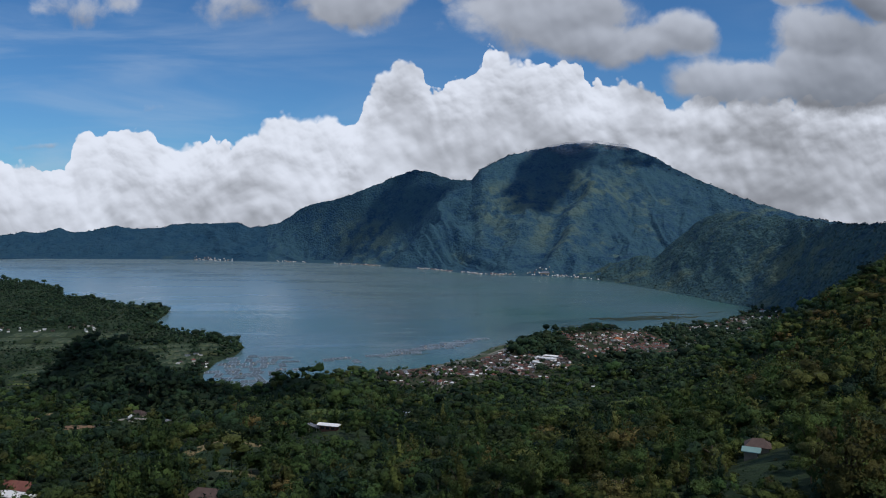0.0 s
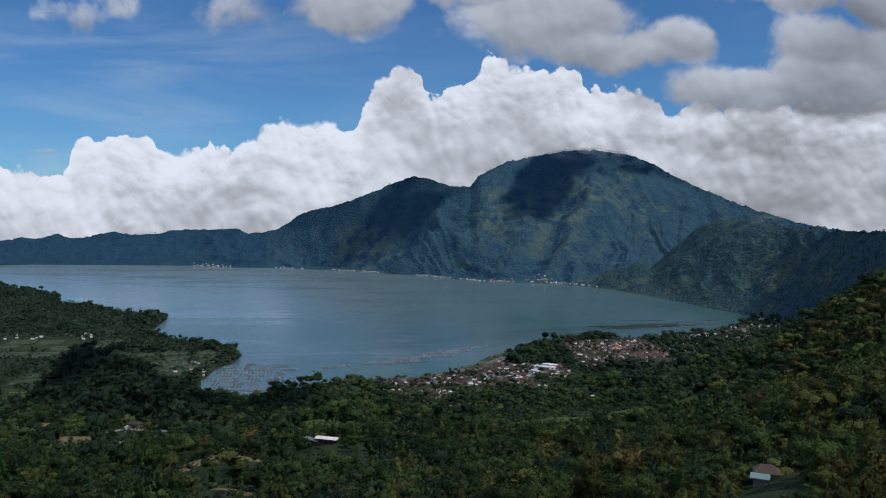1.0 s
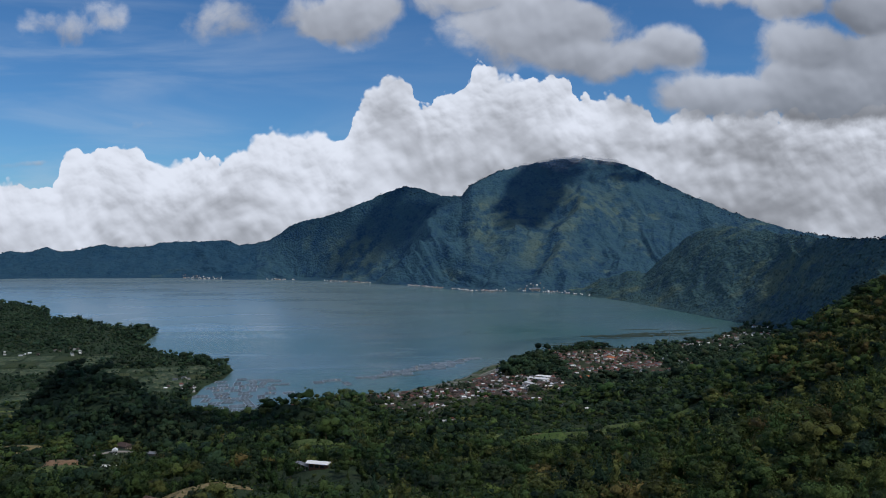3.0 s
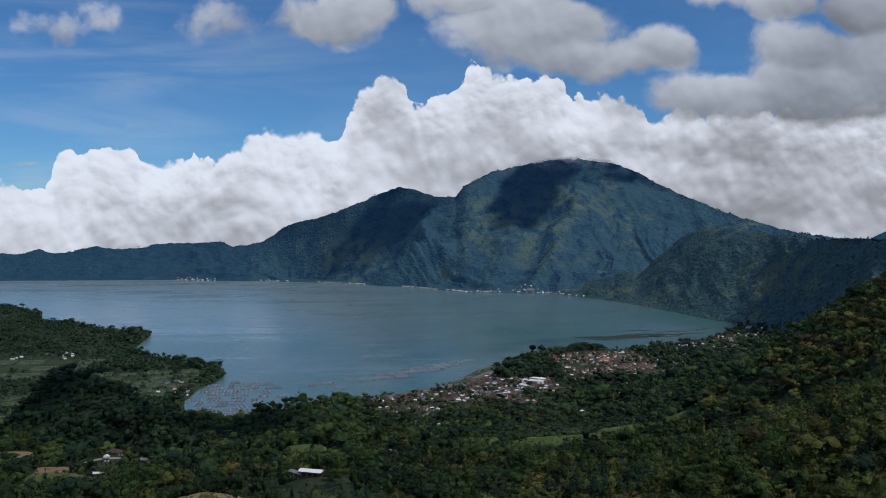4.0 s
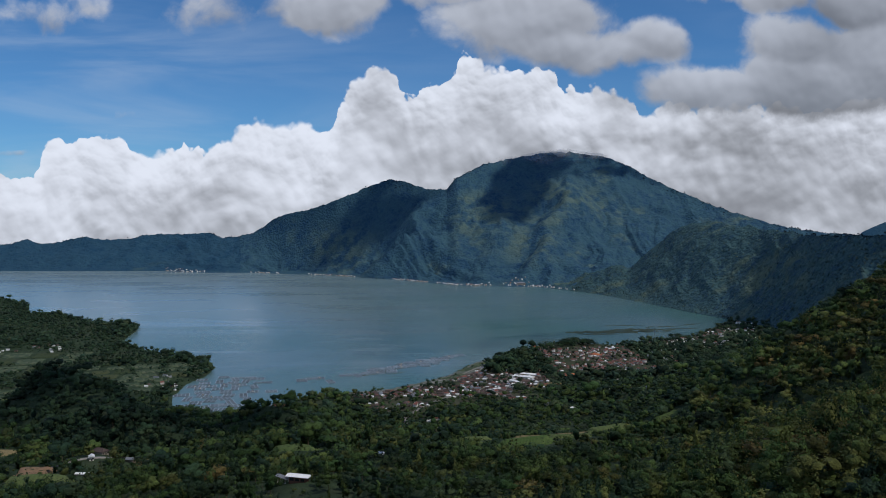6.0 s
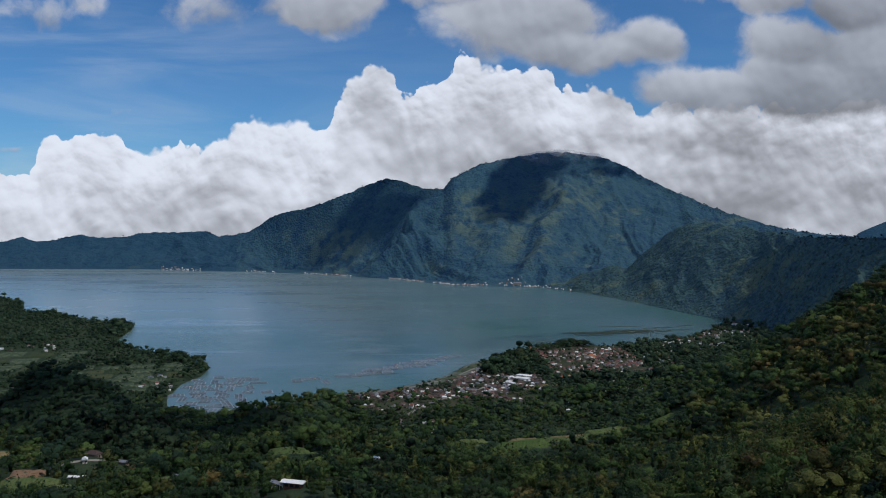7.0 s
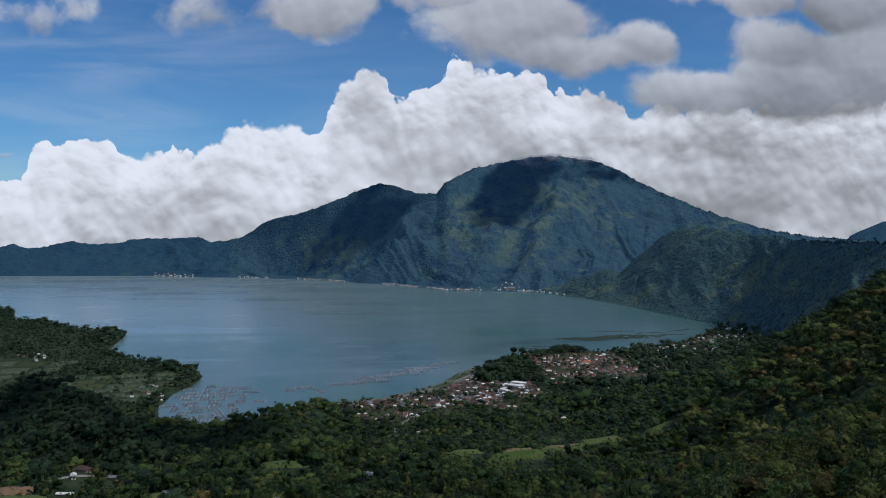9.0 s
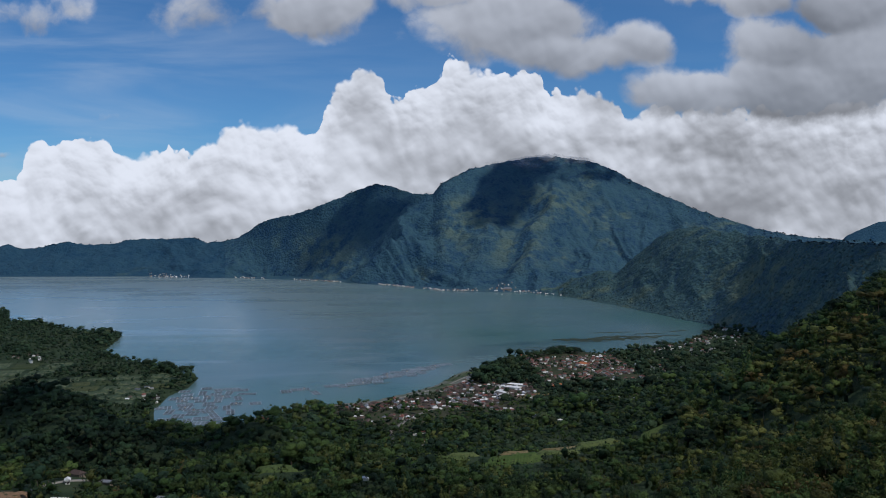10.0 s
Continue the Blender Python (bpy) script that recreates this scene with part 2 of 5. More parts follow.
def woodland(name, dark, light, grass, tree=0.085, grass_low=0.56, meadows=()):
    """Steep slopes under trees seen from far: crowns as relief, paler grass on some of the spurs."""
    def build(n):
        p = place(n)
        crown = n.voronoi(p, tree, 1.0)
        mass = n.noise(p, 0.012, 6.0, 0.62)
        spread = n.noise(p, 0.0035, 5.0, 0.6)
        a = n.mix(n.step(n.add(n.mul(n.noise(p, 0.05, 4.0, 0.65), 0.6), n.add(n.mul(mass, 0.7), n.mul(crown, 0.2))), 0.54, 0.90), dark, light)
        patch = n.mul(n.step(spread, grass_low, grass_low + 0.1), n.step(mass, 0.4, 0.62))
        for mx, my, mz, reach in meadows:
            away = n.vmath("LENGTH", n.vmath("MULTIPLY", n.vmath("SUBTRACT", p, (mx, my, mz)), (1.0, 0.45, 1.3)))
            open_grass = n.mul(n.step(away, reach * 1.5, reach * 0.3), n.step(mass, 0.42, 0.6))
            patch = n.math("MAXIMUM", patch, open_grass)
        a = n.mix(n.mul(patch, 0.85), a, grass)
        height = n.add(n.mul(crown, -1.0), n.mul(mass, 1.5))
        return {"Base Color": a, "Roughness": 0.85, "Specular IOR Level": 0.1, "Normal": bumped(n, height, 0.55, 9.0)}
    return material(name, build)


LEAVES = leaf_material("leaves", [(0.040, 0.080, 0.027, 1), (0.070, 0.112, 0.035, 1), (0.098, 0.110, 0.036, 1)])
PALE_LEAVES = leaf_material("pale_leaves", [(0.084, 0.120, 0.034, 1), (0.116, 0.130, 0.040, 1), (0.155, 0.118, 0.045, 1)])
DARK_LEAVES = leaf_material("dark_leaves", [(0.022, 0.048, 0.029, 1), (0.033, 0.064, 0.032, 1), (0.049, 0.074, 0.034, 1)])
# Greens shifted towards blue to imitate haze over the lake plain.
PLAIN_LEAVES_HAZED = leaf_material("plain_leaves_hazed", [(0.032, 0.065, 0.042, 1), (0.049, 0.084, 0.046, 1), (0.070, 0.093, 0.046, 1)])
# The blue of distant air is put into these two leaf colours.
CREST_LEAVES_HAZED = leaf_material("crest_leaves_hazed", [(0.012, 0.034, 0.058, 1), (0.018, 0.044, 0.066, 1), (0.026, 0.05, 0.06, 1)])
SHOULDER_LEAVES_HAZED = leaf_material("shoulder_leaves_hazed", [(0.054, 0.112, 0.130, 1), (0.080, 0.138, 0.134, 1), (0.122, 0.160, 0.118, 1)])
BROAD_BLADES = leaf_material("broad_blades", [(0.10, 0.16, 0.04, 1), (0.14, 0.19, 0.06, 1), (0.2, 0.21, 0.08, 1)], rough=0.4)
BARK = plain("bark", (0.11, 0.085, 0.06), 0.9, 0.0, 0.3, 1.5)
# Distance haze is painted into these forest and grass tones as blue.
FOREST_FAR_HAZED = woodland("mountain_forest_hazed", (0.014, 0.052, 0.116, 1), (0.042, 0.102, 0.140, 1), (0.112, 0.165, 0.142, 1),
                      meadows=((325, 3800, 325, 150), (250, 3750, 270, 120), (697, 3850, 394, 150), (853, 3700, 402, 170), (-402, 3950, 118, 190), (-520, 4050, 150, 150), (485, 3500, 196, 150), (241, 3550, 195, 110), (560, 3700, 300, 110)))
FOREST_RIDGE_HAZED = woodland("ridge_forest_hazed", (0.012, 0.053, 0.108, 1), (0.028, 0.080, 0.128, 1), (0.05, 0.10, 0.12, 1), grass_low=0.6)
FOREST_SHOULDER_HAZED = woodland("shoulder_forest_hazed", (0.018, 0.056, 0.098, 1), (0.048, 0.100, 0.108, 1), (0.100, 0.138, 0.104, 1), tree=0.075, grass_low=0.5)


def ground_build(n):
    p = place(n)
    fine, mid, wide = n.noise(p, 0.6, 5.0, 0.65), n.noise(p, 0.05, 5.0, 0.6), n.noise(p, 0.011, 4.0, 0.6)
    a = n.mix(n.step(mid, 0.35, 0.65), (0.022, 0.040, 0.022, 1), (0.040, 0.062, 0.032, 1))
    a = n.mix(n.mul(n.step(wide, 0.52, 0.68), 0.6), a, (0.055, 0.066, 0.042, 1))
    a = n.mix(n.mul(n.step(fine, 0.58, 0.75), 0.5), a, (0.09, 0.078, 0.05, 1))
    return {"Base Color": a, "Roughness": 0.95, "Specular IOR Level": 0.1, "Normal": bumped(n, n.add(fine, n.mul(mid, 3.0)), 0.8, 1.2)}


GROUND = material("undergrowth", ground_build)


def shore_build(n):
    p = place(n)
    fine, mid = n.noise(p, 0.5, 5.0, 0.65), n.noise(p, 0.04, 5.0, 0.65)
    a = n.mix(n.step(mid, 0.4, 0.6), (0.036, 0.048, 0.027, 1), (0.066, 0.066, 0.046, 1))
    a = n.mix(n.step(fine, 0.45, 0.7), a, (0.045, 0.06, 0.026, 1))
    return {"Base Color": a, "Roughness": 0.95, "Specular IOR Level": 0.1, "Normal": bumped(n, fine, 0.5, 0.4)}


EARTH = material("trodden_earth", shore_build)


def beach_build(n):
    """Grey sand and thin grass along the water."""
    p = place(n)
    fine, mid = n.noise(p, 0.5, 5.0, 0.65), n.noise(p, 0.03, 5.0, 0.65)
    a = n.mix(n.step(mid, 0.42, 0.62), (0.160, 0.170, 0.160, 1), (0.092, 0.115, 0.075, 1))
    a = n.mix(n.mul(n.step(fine, 0.45, 0.7), 0.6), a, (0.07, 0.08, 0.045, 1))
    return {"Base Color": a, "Roughness": 0.95, "Specular IOR Level": 0.1, "Normal": bumped(n, fine, 0.5, 0.3)}


BEACH = material("grey_beach", beach_build)


def water_build(n):
    p = place(n)
    far = n.put("ShaderNodeSeparateXYZ", {0: p})
    long = n.vec(n.mul(far.outputs[0], 0.25), far.outputs[1], 0.0)
    calm = n.step(n.noise(long, 0.0062, 6.0, 0.62, 0.8), 0.5, 0.62)
    silt = n.noise(p, 0.0014, 4.0, 0.55)
    # Sky reflection put into the colour, paler towards the far left water.
    far_sheen = n.mul(n.step(far.outputs[0], 900.0, -900.0), n.step(far.outputs[1], 1500.0, 2700.0))
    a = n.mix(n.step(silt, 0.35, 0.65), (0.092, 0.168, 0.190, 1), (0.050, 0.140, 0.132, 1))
    # Pale sheen of the sky painted along the calm streaks, left of centre.
    sky_streak = n.mul(n.mul(calm, n.step(far.outputs[0], 250.0, -150.0)), n.mul(n.step(far.outputs[1], 1450.0, 1650.0), n.step(far.outputs[1], 3000.0, 2200.0)))
    a = n.mix(n.mul(sky_streak, 0.38), a, (0.27, 0.33, 0.36, 1))
    a = n.mix(far_sheen, a, (0.20, 0.280, 0.305, 1))
    waves = n.add(n.noise(p, 0.35, 4.0, 0.6), n.mul(n.noise(p, 0.06, 3.0, 0.5), 2.0))
    return {"Base Color": a, "Roughness": n.ramp(calm, 0.0, 1.0, 0.23, 0.16), "IOR": 1.33, "Specular IOR Level": 0.5,
            "Normal": bumped(n, waves, n.ramp(calm, 0.0, 1.0, 0.06, 0.03), 1.0)}


WATER = material("lake_water", water_build)


def crop_build(low, high, soil, pitch):
    def build(n):
        p = n.put("ShaderNodeTexCoord").outputs["Object"]
        rows = n.math("SINE", n.mul(n.put("ShaderNodeSeparateXYZ", {0: n.vmath("ADD", p, n.put("ShaderNodeTexNoise", {"Vector": p, "Scale": 0.15}).outputs["Color"])}).outputs[0], 6.283 / pitch))
        odd = n.put("ShaderNodeObjectInfo").outputs["Random"]
        tone = n.add(n.noise(p, 0.08, 5.0, 0.6), n.ramp(odd, 0.0, 1.0, -0.15, 0.15))
        a = n.mix(n.step(tone, 0.35, 0.65), low, high)
        a = n.mix(n.mul(n.mul(n.step(rows, 0.1, 0.6), 0.3), n.step(n.noise(p, 0.12, 3.0), 0.4, 0.6)), a, soil)
        a = n.mix(n.step(n.noise(p, 0.28, 5.0, 0.7), 0.54, 0.64), a, (0.030, 0.048, 0.018, 1))
        return {"Base Color": a, "Roughness": 0.9, "Specular IOR Level": 0.1, "Normal": bumped(n, n.add(n.mul(rows, 0.2), n.mul(n.noise(p, 0.5, 5.0), 2.0)), 0.7, 0.4)}
    return build


CROP_GREEN = material("green_crop", crop_build((0.075, 0.110, 0.036, 1), (0.115, 0.145, 0.052, 1), (0.06, 0.072, 0.032, 1), 3.0))
CROP_LUSH = material("lush_crop", crop_build((0.062, 0.105, 0.028, 1), (0.105, 0.145, 0.042, 1), (0.05, 0.075, 0.026, 1), 3.0))


def speckled_build(n):
    """Small beds of mixed vegetables, seen from afar as specks of pale and dark green."""
    p = n.put("ShaderNodeTexCoord").outputs["Object"]
    beds = n.vmath("MULTIPLY", p, (0.7, 1.4, 1.0))
    bed = n.put("ShaderNodeTexVoronoi", {"Vector": beds, "Scale": 0.24}).outputs["Color"]
    pick = n.put("ShaderNodeSeparateXYZ", {0: bed})
    a = n.mix(n.step(pick.outputs[0], 0.35, 0.75), (0.038, 0.066, 0.042, 1), (0.092, 0.118, 0.062, 1))
    a = n.mix(n.mul(n.step(pick.outputs[1], 0.7, 0.9), 0.7), a, (0.15, 0.155, 0.10, 1))
    a = n.mix(n.step(n.noise(p, 0.35, 4.0, 0.65), 0.52, 0.66), a, (0.045, 0.066, 0.034, 1))
    return {"Base Color": a, "Roughness": 0.92, "Specular IOR Level": 0.1, "Normal": bumped(n, n.noise(p, 0.5, 4.0), 0.8, 1.0)}


CROP_PLOT = material("vegetable_beds", speckled_build)
CROP_DRY = material("dry_field", crop_build((0.16, 0.13, 0.06, 1), (0.24, 0.19, 0.10, 1), (0.10, 0.10, 0.04, 1), 2.4))
CROP_BROWN = material("ploughed_field", crop_build((0.19, 0.11, 0.065, 1), (0.25, 0.16, 0.10, 1), (0.13, 0.08, 0.05, 1), 2.0))
CROP_DARK = material("dark_crop", crop_build((0.040, 0.058, 0.026, 1), (0.068, 0.082, 0.038, 1), (0.04, 0.04, 0.026, 1), 4.0))
TILE_RED = plain("clay_tiles", (0.160, 0.060, 0.045), 0.8, 0.0, 0.45, 0.8)
TILE_BROWN = plain("old_tiles", (0.075, 0.050, 0.043), 0.85, 0.0, 0.45, 0.8)
TILE_ORANGE = plain("new_tiles", (0.45, 0.15, 0.06), 0.75, 0.0, 0.2, 0.8)
ZINC = plain("zinc_sheet", (0.21, 0.22, 0.24), 0.45, 0.3, 0.3, 0.5)
ZINC_WHITE = plain("white_sheet", (0.82, 0.82, 0.82), 0.4, 0.0, 0.12, 0.5)
ZINC_TEAL = plain("teal_sheet", (0.25, 0.42, 0.40), 0.5, 0.0, 0.15, 0.5)
WALL_WHITE = plain("lime_wall", (0.70, 0.68, 0.63), 0.85, 0.0, 0.18, 0.7)
WALL_BRICK = plain("brick_wall", (0.20, 0.085, 0.06), 0.85, 0.0, 0.25, 0.9)
WALL_BUFF = plain("buff_wall", (0.27, 0.23, 0.18), 0.85, 0.0, 0.25, 0.7)
GLASS_DARK = plain("dark_opening", (0.03, 0.032, 0.035), 0.25, 0.0, 0.2, 1.0)
WOOD = plain("grey_bamboo", (0.24, 0.31, 0.38), 0.85, 0.0, 0.3, 1.0)
NET = plain("pen_net", (0.030, 0.046, 0.060), 0.8, 0.0, 0.3, 0.7)
WEED = plain("floating_weed", (0.022, 0.038, 0.02), 0.9, 0.0, 0.35, 0.2)
PAVING = plain("pale_paving", (0.24, 0.225, 0.205), 0.9, 0.0, 0.15, 0.4)


def mist_material():
    """Cloud: white and ragged, thin at its edges."""
    mat = bpy.data.materials.new("thin_cloud")
    mat.use_nodes = True
    n = Nodes(mat.node_tree)
    p = place(n)
    thick = n.put("ShaderNodeAttribute", attribute_name="thick").outputs["Fac"]
    ragged = n.mul(n.noise(p, 0.010, 3.0, 0.5), 1.44)
    dense = n.step(n.add(thick, n.mul(n.sub(ragged, 0.72), 1.6)), 0.12, 0.95)
    white = n.put("ShaderNodeBsdfDiffuse", {"Color": (0.42, 0.45, 0.50, 1)})
    through_cloud = n.put("ShaderNodeBsdfTranslucent", {"Color": (0.42, 0.45, 0.50, 1)})
    body = n.put("ShaderNodeMixShader", {0: 0.3, 1: white.outputs[0], 2: through_cloud.outputs[0]})
    clear_air = n.put("ShaderNodeBsdfTransparent")
    n.put("ShaderNodeOutputMaterial", {0: n.put("ShaderNodeMixShader", {0: n.mul(dense, thick), 1: clear_air.outputs[0], 2: body.outputs[0]}).outputs[0]})
    return mat


MIST = mist_material()


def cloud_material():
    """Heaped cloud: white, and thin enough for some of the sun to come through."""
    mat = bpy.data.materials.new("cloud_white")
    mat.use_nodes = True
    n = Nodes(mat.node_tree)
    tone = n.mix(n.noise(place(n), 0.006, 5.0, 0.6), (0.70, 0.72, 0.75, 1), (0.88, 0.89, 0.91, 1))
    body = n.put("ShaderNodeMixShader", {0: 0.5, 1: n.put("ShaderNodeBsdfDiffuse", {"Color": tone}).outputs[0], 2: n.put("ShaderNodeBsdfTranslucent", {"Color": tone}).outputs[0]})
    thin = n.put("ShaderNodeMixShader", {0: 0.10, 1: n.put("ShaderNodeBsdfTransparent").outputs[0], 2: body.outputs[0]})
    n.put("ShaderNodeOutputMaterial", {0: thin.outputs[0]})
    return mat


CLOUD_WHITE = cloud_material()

# ---- shape of the land ----
rng = np.random.default_rng(7)
LATTICE = rng.random((64, 64))


def value_noise(x, y, seed=0):
    x, y = np.asarray(x, float) + seed * 17.3, np.asarray(y, float) + seed * 9.1
    i, j = np.floor(x).astype(int), np.floor(y).astype(int)
    a, b = x - i, y - j
    a, b = a * a * (3 - 2 * a), b * b * (3 - 2 * b)
    at = lambda p, q: LATTICE[(i + p) % 64, (j + q) % 64]
    return (at(0, 0) * (1 - a) + at(1, 0) * a) * (1 - b) + (at(0, 1) * (1 - a) + at(1, 1) * a) * b


def fractal(x, y, octaves=5, gain=0.5, seed=0):
    total, size = 0.0, 1.0
    for k in range(octaves):
        total = total + size * (value_noise(x * 2.0 ** k, y * 2.0 ** k, seed + k) - 0.5)
        size *= gain
    return total


def ridged(x, y, octaves=4, seed=0):
    total, size = 0.0, 1.0
    for k in range(octaves):
        total = total + size * (1 - np.abs(2 * value_noise(x * 2.0 ** k, y * 2.0 ** k, seed + k) - 1))
        size *= 0.5
    return total / 1.9


def smooth(x, low, high):
    s = np.clip((np.asarray(x, float) - low) / (high - low), 0, 1)
    return s * s * (3 - 2 * s)


# the near shore of the lake, from the far peninsula past the village to the foot of the shoulder
SHORE = [(-2027, 3061), (-1660, 2985), (-1570, 2937), (-1441, 2845), (-1267, 2657), (-1165, 2442), (-1040, 2347), (-894, 2231), (-715, 2090),
         (-690, 1965), (-670, 1826), (-545, 1689), (-454, 1599), (-380, 1518), (-372, 1433), (-389, 1368), (-380, 1252), (-346, 1160),
         (-285, 1122), (-240, 1150), (-215, 1215), (-166, 1262), (-123, 1285), (-53, 1303), (6, 1358), (57, 1422), (98, 1518), (129, 1564),
         (185, 1613), (244, 1705), (282, 1755), (348, 1772), (413, 1729), (524, 1772), (618, 1826), (720, 1965), (815, 2102)]
LAND = np.array(SHORE + [(1000, 2250), (6000, 2400), (6000, -6000), (-6000, -6000), (-6000, 3200)], float)


def shore_distance(x, y):
    """Metres from the near shore: positive on land, negative over water."""
    shape = np.shape(x)
    x, y = np.ravel(x).astype(float), np.ravel(y).astype(float)
    best, inside = np.full(x.shape, 1e18), np.zeros(x.shape, bool)
    for (ax, ay), (bx, by) in zip(LAND, np.roll(LAND, -1, axis=0)):
        dx, dy = bx - ax, by - ay
        k = np.clip(((x - ax) * dx + (y - ay) * dy) / (dx * dx + dy * dy), 0, 1)
        best = np.minimum(best, (x - ax - k * dx) ** 2 + (y - ay - k * dy) ** 2)
        if ay != by:
            inside ^= ((ay > y) != (by > y)) & (x < (bx - ax) * (y - ay) / (by - ay) + ax)
    d = np.sqrt(best)
    return np.where(inside, d, -d).reshape(shape)


FALL = np.array([(-6000, 420), (-900, 330), (-300, 245), (0, 203), (100, 188), (200, 172), (250, 163), (300, 155), (350, 147), (400, 138), (500, 119), (600, 96), (700, 73),
                 (800, 51), (850, 40), (900, 29), (950, 18), (1000, 11), (1100, 7), (1250, 6), (6000, 5)], float)


# small knolls and terraces on which plots and houses stand: place, height, reach
KNOLLS = [(-115, 402, 8, 26), (-272, 700, 11, 36), (92, 776, 2, 40), (150, 805, 3, 34), (-26, 573, 6, 16), (-66, 458, 4, 18), (-268, 590, 5, 26),
          (-176, 600, 6, 22), (-105, 690, 6, 22), (200, 858, 6, 40), (-186, 332, 5, 20), (-88, 292, 6, 16), (-410, 780, 7, 34), (260, 905, 5, 36)]


def near_height(x, y):
    """The slope below the rim, its wooded spur, the mounds, the plain by the lake and the lake bed."""
    x, y = np.asarray(x, float), np.asarray(y, float)
    d = shore_distance(x, y)
    z = np.interp(y, FALL[:, 0], FALL[:, 1])
    start = np.interp(y, [0, 200, 267, 307, 330, 550, 820, 1200, 1800], [-60, 0, 40, 70, 85, 236, 234, 262, 420])
    t = (x - start) / 28.0
    steep = np.interp(y, [200, 350, 550], [0.30, 0.45, 0.70])
    rise = steep * (28.0 * np.logaddexp(0, np.clip(t, -40, 40)) + np.maximum(x - start - 40 * 28.0, 0))
    rise = 420 * np.tanh(rise / 420)
    z = z + rise * (1 - smooth(y, 860, 1420)) * np.where(y < 0, 0.4, 1.0)
    z = z - 0.05 * np.clip(-x - 60, 0, 500) * (1 - 0.5 * smooth(y, 600, 700)) * (1 - smooth(y, 700, 1000))
    k = np.clip(((x + 257) * -193 + (y - 809) * 196) / (193.0 ** 2 + 196.0 ** 2), 0, 1)
    z = z + (32 + 58 * k) * np.exp(-((x + 257 + 193 * k) ** 2 + (y - 809 - 196 * k) ** 2) / 56.0 ** 2)
    z = z - 12 * np.exp(-((x - 75) / 70.0) ** 2 - ((y - 725) / 60.0) ** 2)
    z = z + 42 * np.exp(-((x + 165) / 62.0) ** 2 - ((y - 905) / 48.0) ** 2)
    hilly = smooth(z, 12, 60)
    z = z + hilly * (16 * fractal(x / 130, y / 130, 4, seed=3))
    for kx, ky, up, reach in KNOLLS:
        z = z + up * np.exp(-((x - kx) ** 2 + (y - ky) ** 2) / reach ** 2)
    ashore = np.minimum(z, 0.4 + 0.05 * np.maximum(d, 0) + 0.0022 * np.maximum(d, 0) ** 2)
    ashore = np.where(d > 400, z, ashore)
    return np.where(d > 0, ashore, np.maximum(0.06 * d - 0.3, -18.0))


def town_front(x):
    """The uphill edge of the shore village."""
    return np.interp(x, [-95, -60, -20, 15, 55, 100, 170, 200, 230], [1185, 1135, 1092, 1098, 1140, 1195, 1195, 1280, 1380])


# far shore: tangent of the bearing and depth
FAR_SHORE = np.array([(-0.9, 4560), (-0.661, 4502), (-0.555, 4447), (-0.314, 4341), (-0.258, 4191), (-0.201, 4143), (-0.13, 3962), (-0.045, 3681),
                      (0.047, 3282), (0.153, 3167), (0.206, 2961), (0.295, 2509), (0.345, 2287), (0.388, 2139), (0.6, 1900), (0.9, 1700)], float)
# skyline of the caldera wall and the mountain: tangent of the bearing, tangent of the height
SKYLINE = np.array([(-0.9, -0.024), (-0.731, -0.0261), (-0.639, -0.0212), (-0.554, -0.0297), (-0.526, -0.024), (-0.505, -0.0261), (-0.48, -0.0191),
                    (-0.466, -0.0254), (-0.441, -0.0219), (-0.406, -0.0169), (-0.385, -0.0198), (-0.353, -0.0198), (-0.339, -0.0148), (-0.293, -0.0134),
                    (-0.257, -0.0134), (-0.24, -0.0191), (-0.222, -0.0169), (-0.201, -0.0106), (-0.172, 0.0071), (-0.116, 0.0211), (-0.073, 0.0387),
                    (-0.035, 0.0535), (-0.01, 0.0493), (0.011, 0.0408), (0.036, 0.0408), (0.046, 0.0528), (0.085, 0.0724), (0.138, 0.0829), (0.187, 0.0864),
                    (0.243, 0.078), (0.265, 0.0672), (0.314, 0.0418), (0.385, 0.0142), (0.435, -0.0014), (0.485, -0.012), (0.554, -0.0191), (0.9, -0.03)], float)
# great spurs: bearing at the crest and at the foot, height, reach to either side
SPURS = [(0.055, -0.066, 300, 0.036, 0.075), (-0.045, -0.145, 110, 0.05, 0.03), (0.125, 0.06, 75, 0.028, 0.04), (0.215, 0.115, 190, 0.045, 0.075), (0.33, 0.21, 90, 0.05, 0.05)]
RIM = 258.0    # height of the viewer's rim above the lake
CREST = np.array([(-0.9, 4790), (-0.3, 4740), (-0.22, 4620), (-0.1, 4300), (0.0, 4250), (0.05, 4150), (0.18, 4350), (0.3, 4200), (0.5, 3500), (0.9, 3000)], float)


